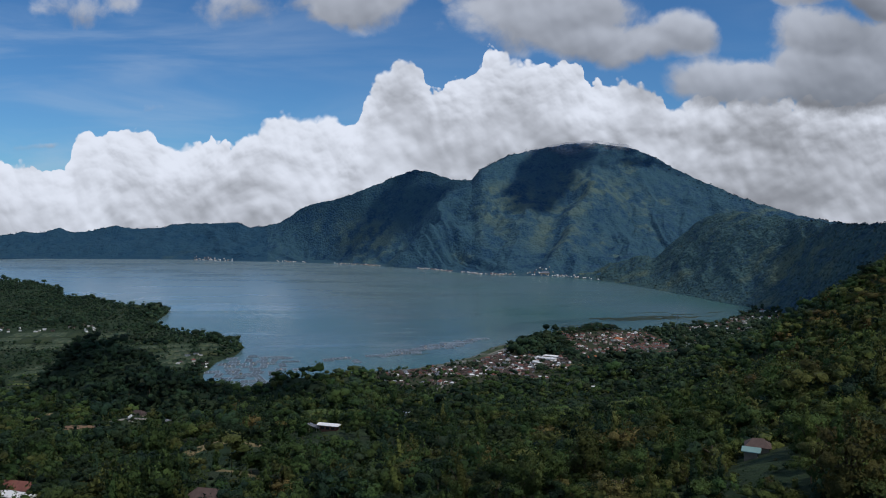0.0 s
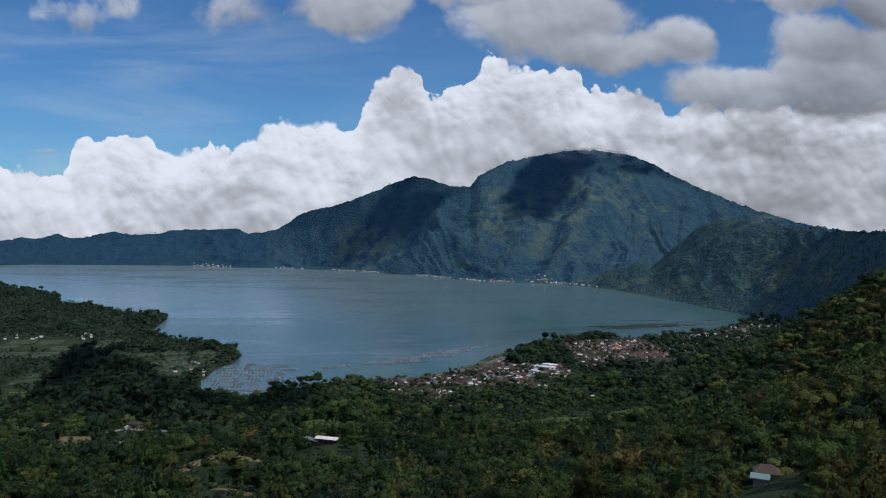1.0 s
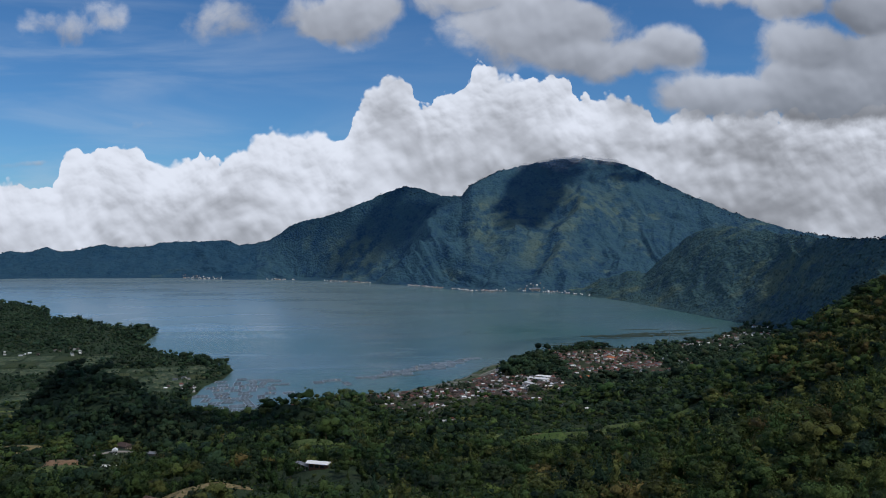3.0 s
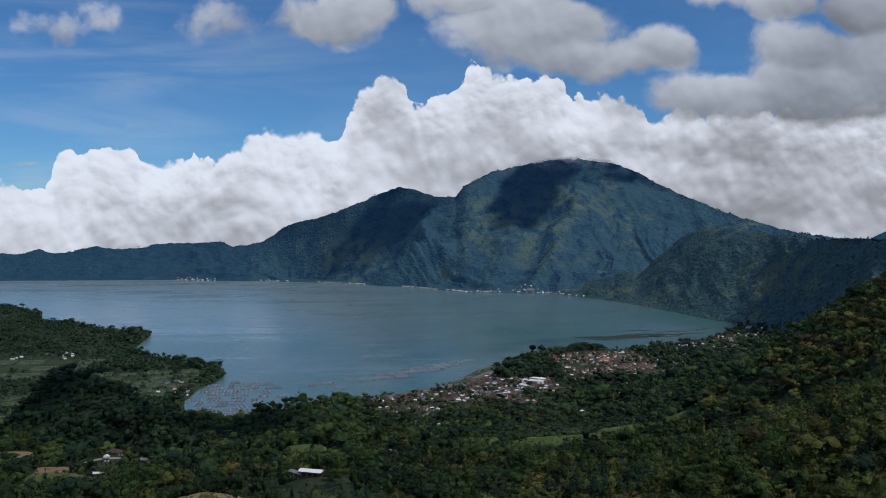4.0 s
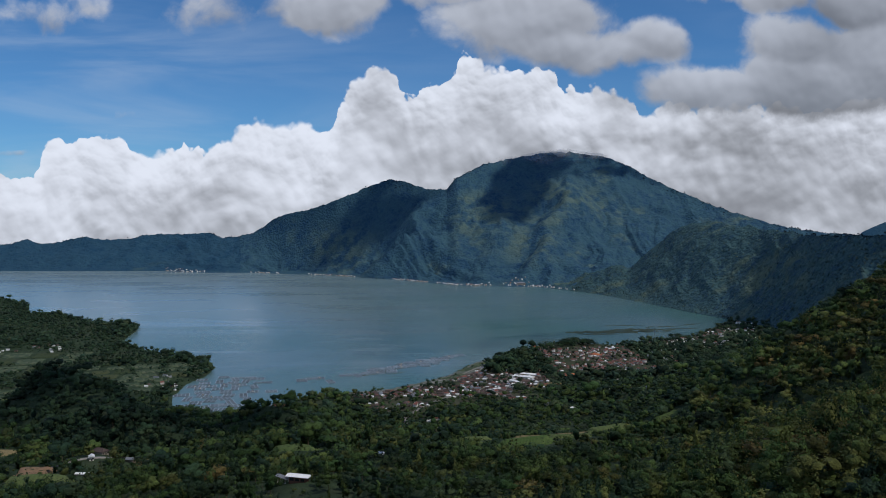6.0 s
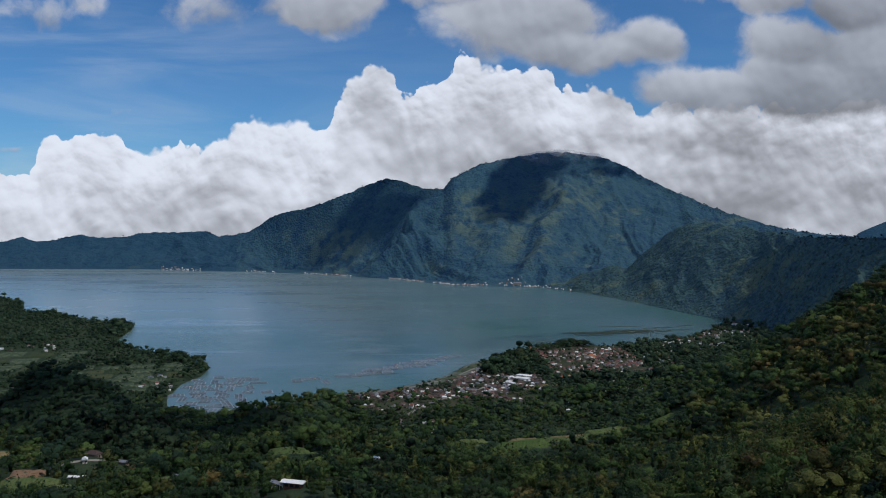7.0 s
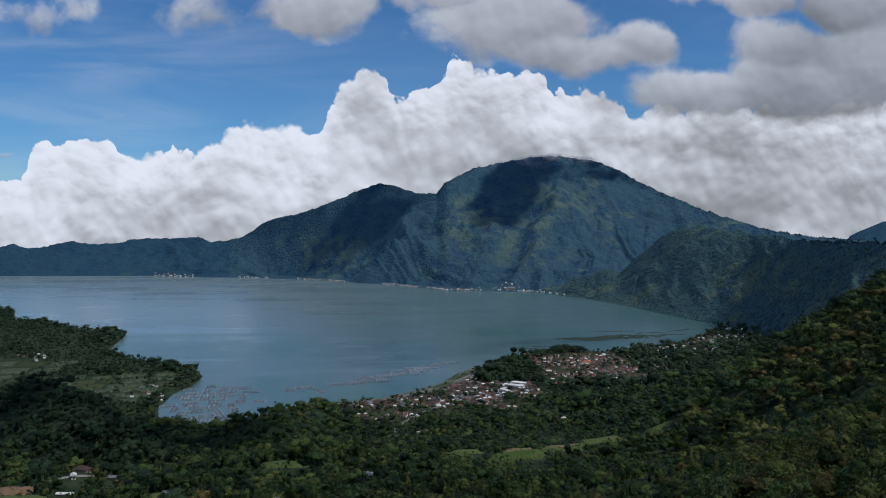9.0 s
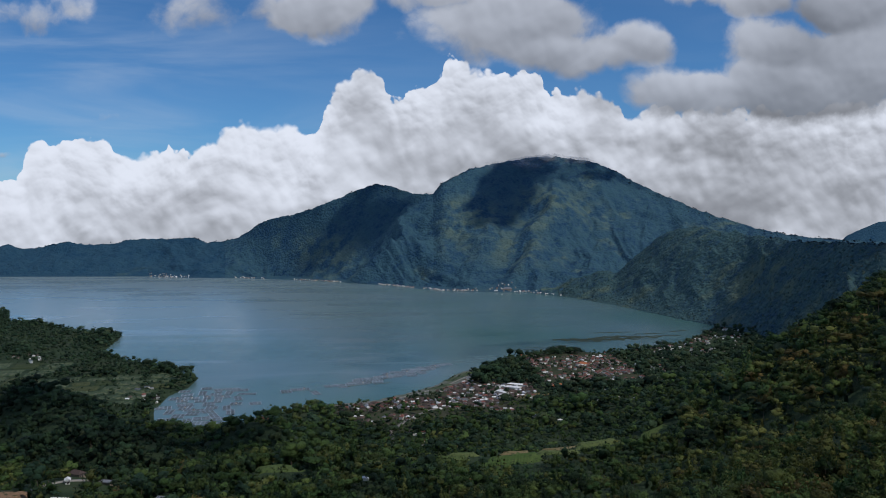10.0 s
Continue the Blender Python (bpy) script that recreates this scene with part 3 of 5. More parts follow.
def mountain_point(u, s):
    """A place on the mountain side: u its bearing's tangent, s from 0 at the shore to 1 at the crest and past it."""
    shore, crest = np.interp(u, FAR_SHORE[:, 0], FAR_SHORE[:, 1]), np.interp(u, CREST[:, 0], CREST[:, 1])
    top = RIM + crest * np.interp(u, SKYLINE[:, 0], SKYLINE[:, 1])
    y = shore + (crest - shore) * s
    x = u * y
    rise = np.where(s <= 1, 0.55 * s + 0.45 * s ** 1.9, 1 - 0.9 * (s - 1) - 2.0 * (s - 1) ** 2)
    # foot by the shore, where the hamlets stand
    rise = rise * smooth(s, -0.05, 0.12)
    # spurs and gullies run down the slope, wandering a little
    lean = u * 14 + 0.55 * np.sin(3.1 * s + u * 9) + 0.9 * fractal(u * 6, s * 2.2, 4, seed=11)
    spur = ridged(lean * 1.3 + 0.8 * s, s * 0.9, 4, seed=5) - 0.55
    hold = np.clip(np.sin(np.pi * np.clip(s, 0, 1)), 0, 1) ** 0.7
    bend = 0.010 * np.sin(7 * s + 3) + 0.03 * fractal(u * 9, s * 4, 3, seed=13)
    big = 0.0
    for head, foot, tall, left, right in SPURS:
        w = u - (foot + (head - foot) * s) + bend
        far_off = np.sqrt(w * w + 0.008 ** 2) - 0.008
        big = big + tall * np.exp(-far_off / np.where(w < 0, left, right)) - 0.35 * tall
    z = top * rise + hold * (0.25 * top * spur + big * smooth(top, 150, 420))
    z = z + 26 * fractal(x / 120, y / 120, 3, 0.55, seed=29) * hold + 12 * fractal(x / 45, y / 45, 3, 0.6, seed=31) * smooth(s, 0.05, 0.2) + 5 * fractal(x / 14, y / 14, 2, 0.6, seed=37) * smooth(s, 0.05, 0.2)
    # nothing on the slope stands higher against the sky than the crest
    sight = RIM - 4 + y * np.interp(u, SKYLINE[:, 0], SKYLINE[:, 1]) - 18 * (1 - smooth(s, 0.8, 1.0))
    z = np.where(s < 0.995, np.minimum(z, sight), np.minimum(z, top + 3))
    return x, y, np.where(s <= 0.001, -3.0, np.maximum(z, 0.6))


def shoulder_point(u, s):
    """The nearer, lower shoulder that runs down to the lake's end."""
    shore = np.interp(u, [0.047, 0.153, 0.206, 0.295, 0.345, 0.388, 0.42, 0.46, 0.5, 0.56, 0.7, 0.9], [3282, 3167, 2961, 2509, 2287, 2139, 1990, 1800, 1640, 1450, 1250, 1100])
    crest = np.interp(u, [0.17, 0.26, 0.36, 0.42, 0.46, 0.5, 0.56, 0.7, 0.9], [3250, 3050, 2850, 2560, 2280, 2030, 1780, 1500, 1300])
    line = np.interp(u, [0.17, 0.2, 0.235, 0.26, 0.285, 0.32, 0.36, 0.43, 0.485, 0.56, 0.7, 0.9], [-0.085, -0.066, -0.044, -0.024, -0.008, 0.005, 0.003, -0.007, -0.0135, -0.0155, -0.013, -0.01])
    top = np.maximum(RIM + crest * line, 1.0)
    # towards the mountain the shoulder runs out on the mountain's own slope
    join = 1 - smooth(u, 0.18, 0.37)
    _, slope_y, slope_z = mountain_point(u, np.interp(u, [0.17, 0.22, 0.37], [0.1, 0.24, 0.6]))
    crest, top = crest + join * (slope_y - crest), top + join * (slope_z - 2 - top)
    line = (top - RIM) / crest
    y = shore + (crest - shore) * s
    x = u * y
    rise = np.where(s <= 1, 0.35 * s + 0.65 * smooth(s, 0, 1.05), 1 - 0.6 * (s - 1))
    hold = np.clip(np.sin(np.pi * np.clip(s, 0, 1)), 0, 1)
    lean = u * 30 + 0.6 * np.sin(4 * s + u * 20) + 1.2 * fractal(u * 10, s * 2.5, 4, seed=41)
    z = top * rise + hold * top * (0.22 * (ridged(lean * 0.5, s, 4, seed=43) - 0.55))
    z = z + 8 * fractal(x / 40, y / 40, 3, 0.6, seed=47) * smooth(s, 0.05, 0.2) + 4 * fractal(x / 12, y / 12, 2, 0.6, seed=53) * smooth(s, 0.03, 0.15)
    z = np.where(s < 0.99, np.minimum(z, RIM - 3 + y * line), z)
    return x, y, np.where(s <= 0.001, -3.0, np.maximum(z, 0.5))


# ---- building blocks ----


def mesh_object(name, verts, quads, mat, parent=None, smooth_shade=False, mat_index=None, normals=None, tint=None):
    """A mesh from arrays of corners and faces; all faces have the same number of corners."""
    verts, quads = np.asarray(verts, np.float32), np.asarray(quads, np.int32)
    me = bpy.data.meshes.new(name)
    me.vertices.add(len(verts))
    me.vertices.foreach_set("co", verts.ravel())
    me.loops.add(quads.size)
    me.loops.foreach_set("vertex_index", quads.ravel())
    me.polygons.add(len(quads))
    me.polygons.foreach_set("loop_start", np.arange(len(quads), dtype=np.int32) * quads.shape[1])
    for m in mat if isinstance(mat, (list, tuple)) else [mat]:
        me.materials.append(m)
    if mat_index is not None:
        me.polygons.foreach_set("material_index", np.asarray(mat_index, np.int32))
    if smooth_shade:
        me.polygons.foreach_set("use_smooth", np.ones(len(quads), bool))
    me.update(calc_edges=True)
    if tint is not None:
        me.attributes.new("tint", "FLOAT", "FACE").data.foreach_set("value", np.asarray(tint, np.float32))
    if normals is not None:
        me.normals_split_custom_set_from_vertices(np.asarray(normals, np.float32))
    ob = new(name, me)
    ob.parent = parent
    return ob


def part(name, bm, mat, parent, label=""):
    me = bpy.data.meshes.new(name)
    bm.to_mesh(me)
    bm.free()
    me.materials.append(mat)
    ob = new(name, me)
    ob.parent = parent
    return tagged(ob, label=label)


def thing(name, label, category, group="", at=None):
    ob = new(name)
    ob.empty_display_size = 2.0
    if at is not None:
        ob.matrix_basis = at
    return tagged(ob, label=label, category=category, group=group)


def again(ob, m):
    """Another one of ob at the pose and size m."""
    return copy_thing(ob, m @ Matrix.Diagonal((*(1 / s for s in ob.scale), 1)))


def sheet(rows, cols):
    a = np.arange(rows * cols).reshape(rows, cols)
    return np.stack([a[:-1, :-1], a[:-1, 1:], a[1:, 1:], a[1:, :-1]], -1).reshape(-1, 4)


def box(bm, size, centre, turn=None):
    m = Matrix.Translation(centre) @ (turn if turn is not None else Matrix.Identity(4)) @ Matrix.Diagonal((*size, 1))
    bmesh.ops.create_cube(bm, size=1.0, matrix=m)


def ball(fine):
    """Corners and faces of a small round body."""
    bm = bmesh.new()
    bmesh.ops.create_icosphere(bm, subdivisions=2 if fine else 1, radius=1.0)
    bm.verts.ensure_lookup_table()
    co = np.array([v.co[:] for v in bm.verts])
    faces = np.array([[v.index for v in f.verts] for f in bm.faces])
    bm.free()
    return co, faces


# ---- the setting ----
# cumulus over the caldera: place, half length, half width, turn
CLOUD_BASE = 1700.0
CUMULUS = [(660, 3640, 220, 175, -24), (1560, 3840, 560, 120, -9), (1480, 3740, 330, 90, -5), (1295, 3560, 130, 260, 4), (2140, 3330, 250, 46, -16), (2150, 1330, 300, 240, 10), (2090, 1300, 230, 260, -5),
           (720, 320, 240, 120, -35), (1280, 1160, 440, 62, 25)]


def build_ground():
    ang = np.concatenate([np.linspace(-36, 38, 420), np.linspace(38, 324, 74)[1:]])
    rad = np.concatenate([np.linspace(2, 120, 12), np.geomspace(130, 3300, 230), [3800, 4400, 4950, 6000]])
    a, r = np.meshgrid(np.radians(ang), rad)
    x, y = r * np.sin(a), r * np.cos(a)
    z = near_height(x, y)
    quads = sheet(len(rad), len(ang))
    cx, cy = x.ravel()[quads].mean(1), y.ravel()[quads].mean(1)
    d = shore_distance(cx, cy)
    cx, cy = cx + 45 * fractal(cx / 45, cy / 45, 3, seed=23), cy + 45 * fractal(cx / 50, cy / 50, 3, seed=27)
    shore = (np.abs(d) < 26 + 22 * fractal(cx / 40, cy / 40, 3)) & (cx > -200)
    town = (d > 0) & (cx > -110) & (cx < 215) & (cy > town_front(cx)) | (d > 0) & (cx > 240) & (cx < 425) & (cy > 1400)
    beach = (np.abs(d - 17) < 30 + 30 * fractal(cx / 40, cy / 40, 3)) & (cx > -110) & (cx < 150) & (cy > 1200)
    ob = mesh_object("ground", np.stack([x, y, z], -1).reshape(-1, 3), quads, [GROUND, EARTH, BEACH], smooth_shade=True, mat_index=np.where(beach, 2, (shore | town).astype(int)))
    tagged(ob, "wooded green slope running down to the lake plain", "ground", kind="structure")


def build_lake():
    ang = np.radians(np.linspace(-45, 45, 91))
    rad = np.geomspace(900, 4980, 60)
    a, r = np.meshgrid(ang, rad)
    co = np.stack([r * np.sin(a), r * np.cos(a), np.zeros_like(r)], -1).reshape(-1, 3)
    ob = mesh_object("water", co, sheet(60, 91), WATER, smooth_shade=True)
    tagged(ob, "wide grey-blue crater lake with calm streaks", "lake", kind="structure")


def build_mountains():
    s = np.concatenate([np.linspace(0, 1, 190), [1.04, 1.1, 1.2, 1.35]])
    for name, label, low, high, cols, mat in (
            ("caldera_ridge", "long low forested caldera wall along the far lakeshore", -0.85, -0.22, 300, FOREST_RIDGE_HAZED),
            ("mountain", "broad forested volcano with its summit in cloud", -0.22, 0.72, 640, FOREST_FAR_HAZED)):
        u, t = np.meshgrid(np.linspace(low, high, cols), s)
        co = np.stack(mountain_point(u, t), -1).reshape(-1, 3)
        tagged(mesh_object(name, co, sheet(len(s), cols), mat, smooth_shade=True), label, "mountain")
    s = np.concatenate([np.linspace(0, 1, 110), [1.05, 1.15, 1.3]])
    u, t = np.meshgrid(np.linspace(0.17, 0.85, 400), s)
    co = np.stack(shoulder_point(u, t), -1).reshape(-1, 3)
    tagged(mesh_object("mountain_shoulder", co, sheet(len(s), 400), FOREST_SHOULDER_HAZED, smooth_shade=True), "dark wooded shoulder of the mountain above the lake's end", "mountain")
    # a far peak behind the rim, blue from the haze in its forest colours
    u, t = np.meshgrid(np.linspace(0.55, 0.85, 160), np.linspace(0, 1.3, 40))
    y = 4500 + 330 * t
    line = np.interp(u, [0.55, 0.562, 0.575, 0.59, 0.605, 0.62, 0.65, 0.7, 0.85], [-0.03, -0.016, -0.010, -0.004, 0.002, 0.003, 0.008, 0.01, 0.0])
    top = RIM + 4830 * line
    z = top * np.where(t < 1, t, 2 - t) + 8 * fractal(u * 60, t * 3, 4) * np.sin(np.pi * np.clip(t, 0, 1))
    tagged(mesh_object("distant_peak", np.stack([u * y, y, z - 1], -1).reshape(-1, 3), sheet(40, 160), FOREST_RIDGE_HAZED, smooth_shade=True), "distant bluish peak behind the caldera rim", "mountain")


def build_summit_cloud():
    """Thin cloud that clings to the summit and hides its edge."""
    u, q = np.meshgrid(np.linspace(0.085, 0.275, 90), np.linspace(0, 1, 26))
    x0, y0, z0 = mountain_point(u, np.interp(q, [0, 0.6, 1], [0.90, 0.995, 1.0]))
    lift = np.interp(q, [0, 0.45, 1], [3, 7, 28]) + 14 * fractal(u * 60, q * 3, 3, seed=97) * q
    y = y0 - 40 + 60 * q
    thick = np.interp(q, [0, 0.3, 0.58, 0.72, 1], [0, 0.35, 0.75, 0.25, 0]) * smooth(u, 0.085, 0.15) * (1 - smooth(u, 0.205, 0.262))
    n = np.tile((0.45, -0.35, 0.82), (u.size, 1))
    ob = mesh_object("summit_cloud", np.stack([x0 * y / y0, y, z0 + lift], -1).reshape(-1, 3), sheet(26, 90), MIST, smooth_shade=True, normals=n)
    ob.data.attributes.new("thick", "FLOAT", "POINT").data.foreach_set("value", thick.ravel().astype(np.float32))
    tagged(ob, "ragged thin white cloud clinging to the mountain summit", "cloud", kind="stuff")


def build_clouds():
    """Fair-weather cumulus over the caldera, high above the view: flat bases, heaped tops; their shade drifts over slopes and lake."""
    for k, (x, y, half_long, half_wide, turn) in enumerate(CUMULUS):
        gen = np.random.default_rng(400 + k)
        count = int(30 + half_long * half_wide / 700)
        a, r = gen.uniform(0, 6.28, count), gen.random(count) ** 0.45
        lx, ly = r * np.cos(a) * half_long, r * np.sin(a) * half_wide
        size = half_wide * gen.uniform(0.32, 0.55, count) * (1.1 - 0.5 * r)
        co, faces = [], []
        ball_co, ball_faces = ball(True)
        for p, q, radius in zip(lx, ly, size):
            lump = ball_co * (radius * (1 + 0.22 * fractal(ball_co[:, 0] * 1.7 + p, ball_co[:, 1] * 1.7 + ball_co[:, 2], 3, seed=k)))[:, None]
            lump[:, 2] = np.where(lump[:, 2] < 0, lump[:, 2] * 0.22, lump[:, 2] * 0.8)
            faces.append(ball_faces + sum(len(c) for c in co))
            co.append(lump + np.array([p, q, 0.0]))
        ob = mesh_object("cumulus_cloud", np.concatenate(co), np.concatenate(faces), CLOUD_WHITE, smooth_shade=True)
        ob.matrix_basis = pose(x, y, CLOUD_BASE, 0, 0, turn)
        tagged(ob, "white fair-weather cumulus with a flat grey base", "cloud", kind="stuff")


build_ground()
build_lake()
build_mountains()
build_summit_cloud()
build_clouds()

# ---- houses ----


def slab_roof(bm, w, l, eave, rise, over, hip):
    """A pitched roof with a thickness of 0.15 m; hip: how far the ridge ends stand in from the gables."""
    a, b = w / 2 + over, l / 2 + over
    r = max(l / 2 - hip, 0.05) if hip else b
    z0 = eave - 0.25
    low = [bm.verts.new(p) for p in ((-a, -b, z0), (a, -b, z0), (a, b, z0), (-a, b, z0))]
    rim = [bm.verts.new(p) for p in ((-a, -b, z0 + 0.18), (a, -b, z0 + 0.18), (a, b, z0 + 0.18), (-a, b, z0 + 0.18))]
    s, n = bm.verts.new((0, -r, eave + rise)), bm.verts.new((0, r, eave + rise))
    for k in range(4):
        bm.faces.new((low[k], low[(k + 1) % 4], rim[(k + 1) % 4], rim[k]))
    bm.faces.new(low[::-1])
    bm.faces.new((rim[1], rim[2], n, s))
    bm.faces.new((rim[3], rim[0], s, n))
    bm.faces.new((rim[0], rim[1], s))
    bm.faces.new((rim[2], rim[3], n))


def house(label, w, l, h, rise, hip, wall, roof, group, windows=2, name="house"):
    ob = thing(name, label, "house", group)
    bm = bmesh.new()
    box(bm, (w, l, h + 1.2), (0, 0, h / 2 - 0.6))
    part("wall", bm, wall, ob)
    bm = bmesh.new()
    slab_roof(bm, w, l, h, rise, 0.6, hip)
    part("roof", bm, roof, ob)
    bm = bmesh.new()
    box(bm, (1.0, 0.1, 2.05), (0.3, -l / 2 - 0.03, 1.03))
    part("door", bm, GLASS_DARK, ob)
    for k in range(windows):
        bm = bmesh.new()
        box(bm, (1.2, 0.1, 1.1), (-w / 2 + (k + 0.5) * w / windows if windows > 2 else (-1) ** k * w * 0.32, -l / 2 - 0.03, 1.6))
        part("window", bm, GLASS_DARK, ob)
    return ob


def stand(x, y, turn=0.0, lift=0.0, scale=1.0):
    z = float(near_height(np.array([x]), np.array([y]))[0]) + lift
    return pose(x, y, z, 0, 0, turn) @ Matrix.Scale(scale, 4)


VILLAGE = "houses of the lakeside village"
KINDS = [
    ("small house with weathered red clay roof in the village", 6.5, 9.0, 3.0, 2.2, 2.2, WALL_WHITE, TILE_RED),
    ("low house with brown tiled roof and buff walls", 7.0, 8.0, 3.0, 2.0, 2.5, WALL_BUFF, TILE_BROWN),
    ("house with grey zinc gable roof and white walls", 6.0, 10.0, 3.2, 1.4, 0.0, WALL_WHITE, ZINC),
    ("pale house with white sheet roof in the village", 5.5, 7.5, 3.0, 1.2, 0.0, WALL_WHITE, ZINC_WHITE),
    ("two-storey house with red tiles and white walls", 7.0, 8.5, 5.8, 2.2, 2.6, WALL_WHITE, TILE_RED),
    ("long house with old brown tiles and buff walls", 6.0, 13.0, 3.0, 2.0, 2.0, WALL_BUFF, TILE_BROWN)]
dice = random.Random(11)
taken = []


def free_spot(x, y, gap):
    if any(abs(x - a) < gap and abs(y - b) < gap for a, b in taken):
        return False
    taken.append((x, y))
    return True


models = []
for k in KINDS:
    models.append([house(*k, VILLAGE), False])


crowd = []


def settle(x, y, weights, gap=10.5, single=True):
    if not free_spot(x, y, gap):
        return 0
    model = dice.choices(models, weights)[0]
    if not single:
        crowd.append((x, y, KINDS[models.index(model)]))
        return 1
    m = stand(x, y, dice.choice((0, 90, 180, 270)) + dice.uniform(-22, 22), 0.0, dice.uniform(0.55, 0.85))
    if model[1]:
        again(model[0], m)
    else:
        model[0].matrix_basis, model[1] = m, True
    return 1


# landmarks first: long white sheds, an orange roof
shed = house("long white-roofed shed in the village", 12.0, 34.0, 4.5, 1.6, 0.0, WALL_WHITE, ZINC_WHITE, "long sheds of the village", 4, "shed")
shed.matrix_basis = stand(176, 1350, 62)
again(shed, stand(190, 1372, 62, 0, 0.85))
again(shed, stand(158, 1318, 30, 0, 0.7))
orange = house("broad house with bright orange tiled roof", 15.0, 22.0, 4.5, 3.4, 5.0, WALL_WHITE, TILE_ORANGE, VILLAGE, 3)
orange.matrix_basis = stand(258, 1352, 70)
again(orange, stand(345, 1560, 40, 0, 0.8))
for spot in ((176, 1350), (190, 1372), (158, 1318), (258, 1352), (345, 1560)):
    taken.append(spot)


def spread(count, xs, ys, weights, near, far, gap, thin=0.0, single=True, front=False):
    done, tries = 0, 0
    while done < count and tries < count * 40:
        tries += 1
        x, y = dice.uniform(*xs), dice.uniform(*ys)
        d = float(shore_distance(np.array([x]), np.array([y]))[0])
        if d < near or d > far or abs(x) > 0.6 * y or float(fractal(np.array([x / 60]), np.array([y / 60]), 2, seed=61)[0]) < thin:
            continue
        if front and (y < float(town_front(x)) or (118 < x < 240 and y > 1385)):
            continue
        done += settle(x, y, weights, gap, single)


spread(245, (-95, 215), (1088, 1480), (3, 8, 3, 4, 1, 5), 44, 400, 6.8, -0.12, True, True)
spread(170, (-95, 215), (1088, 1450), (3, 8, 2, 4, 1, 4), 46, 400, 6.0, -0.2, False, True)
spread(260, (240, 425), (1400, 1660), (9, 5, 1, 3, 4, 1), 18, 330, 5.6, -0.35, False)
spread(150, (490, 850), (1640, 2050), (5, 4, 2, 7, 2, 1), 12, 150, 7, -0.3, False)
spread(80, (150, 600), (1120, 1720), (3, 3, 2, 6, 1, 2), 25, 420, 14, -0.1, False)
spread(16, (-450, -388), (1310, 1420), (1, 2, 3, 4, 1, 1), 6, 60, 7)
spread(30, (-1040, -740), (1660, 1760), (0, 1, 2, 8, 1, 1), 10, 500, 11)
spread(7, (-40, 25), (1000, 1085), (3, 2, 2, 2, 1, 2), 20, 400, 12)

# single houses on the wooded slope
villa = thing("pavilion", "open white-roofed pavilion with a lower grey lean-to among trees", "house", at=stand(-66, 458, 72))
bm = bmesh.new()
box(bm, (4.6, 10.0, 4.4), (0, 0, 1.2))
part("wall", bm, WALL_BRICK, villa, "red-brown wall")
bm = bmesh.new()
slab_roof(bm, 4.4, 12.0, 3.6, 0.7, 0.9, 0.0)
part("roof", bm, ZINC_WHITE, villa, "white sheet roof")
bm = bmesh.new()
box(bm, (4.4, 8.0, 0.18), (-1.0, 9.4, 2.4), Matrix.Rotation(radians(14), 4, "X"))
part("lean_to_roof", bm, ZINC, villa, "grey lean-to roof")
for k in range(4):
    bm = bmesh.new()
    box(bm, (0.22, 0.22, 3.0), (-2.8 if k % 2 else 0.9, 7.0 + 4.6 * (k // 2), 0.7))
    part("post", bm, WALL_WHITE, villa)
for k in range(3):
    bm = bmesh.new()
    box(bm, (0.12, 2.2, 1.5), (-2.34, -3.2 + 3.2 * k, 1.9))
    part("window", bm, GLASS_DARK, villa)

HILL = "houses scattered on the wooded slope"
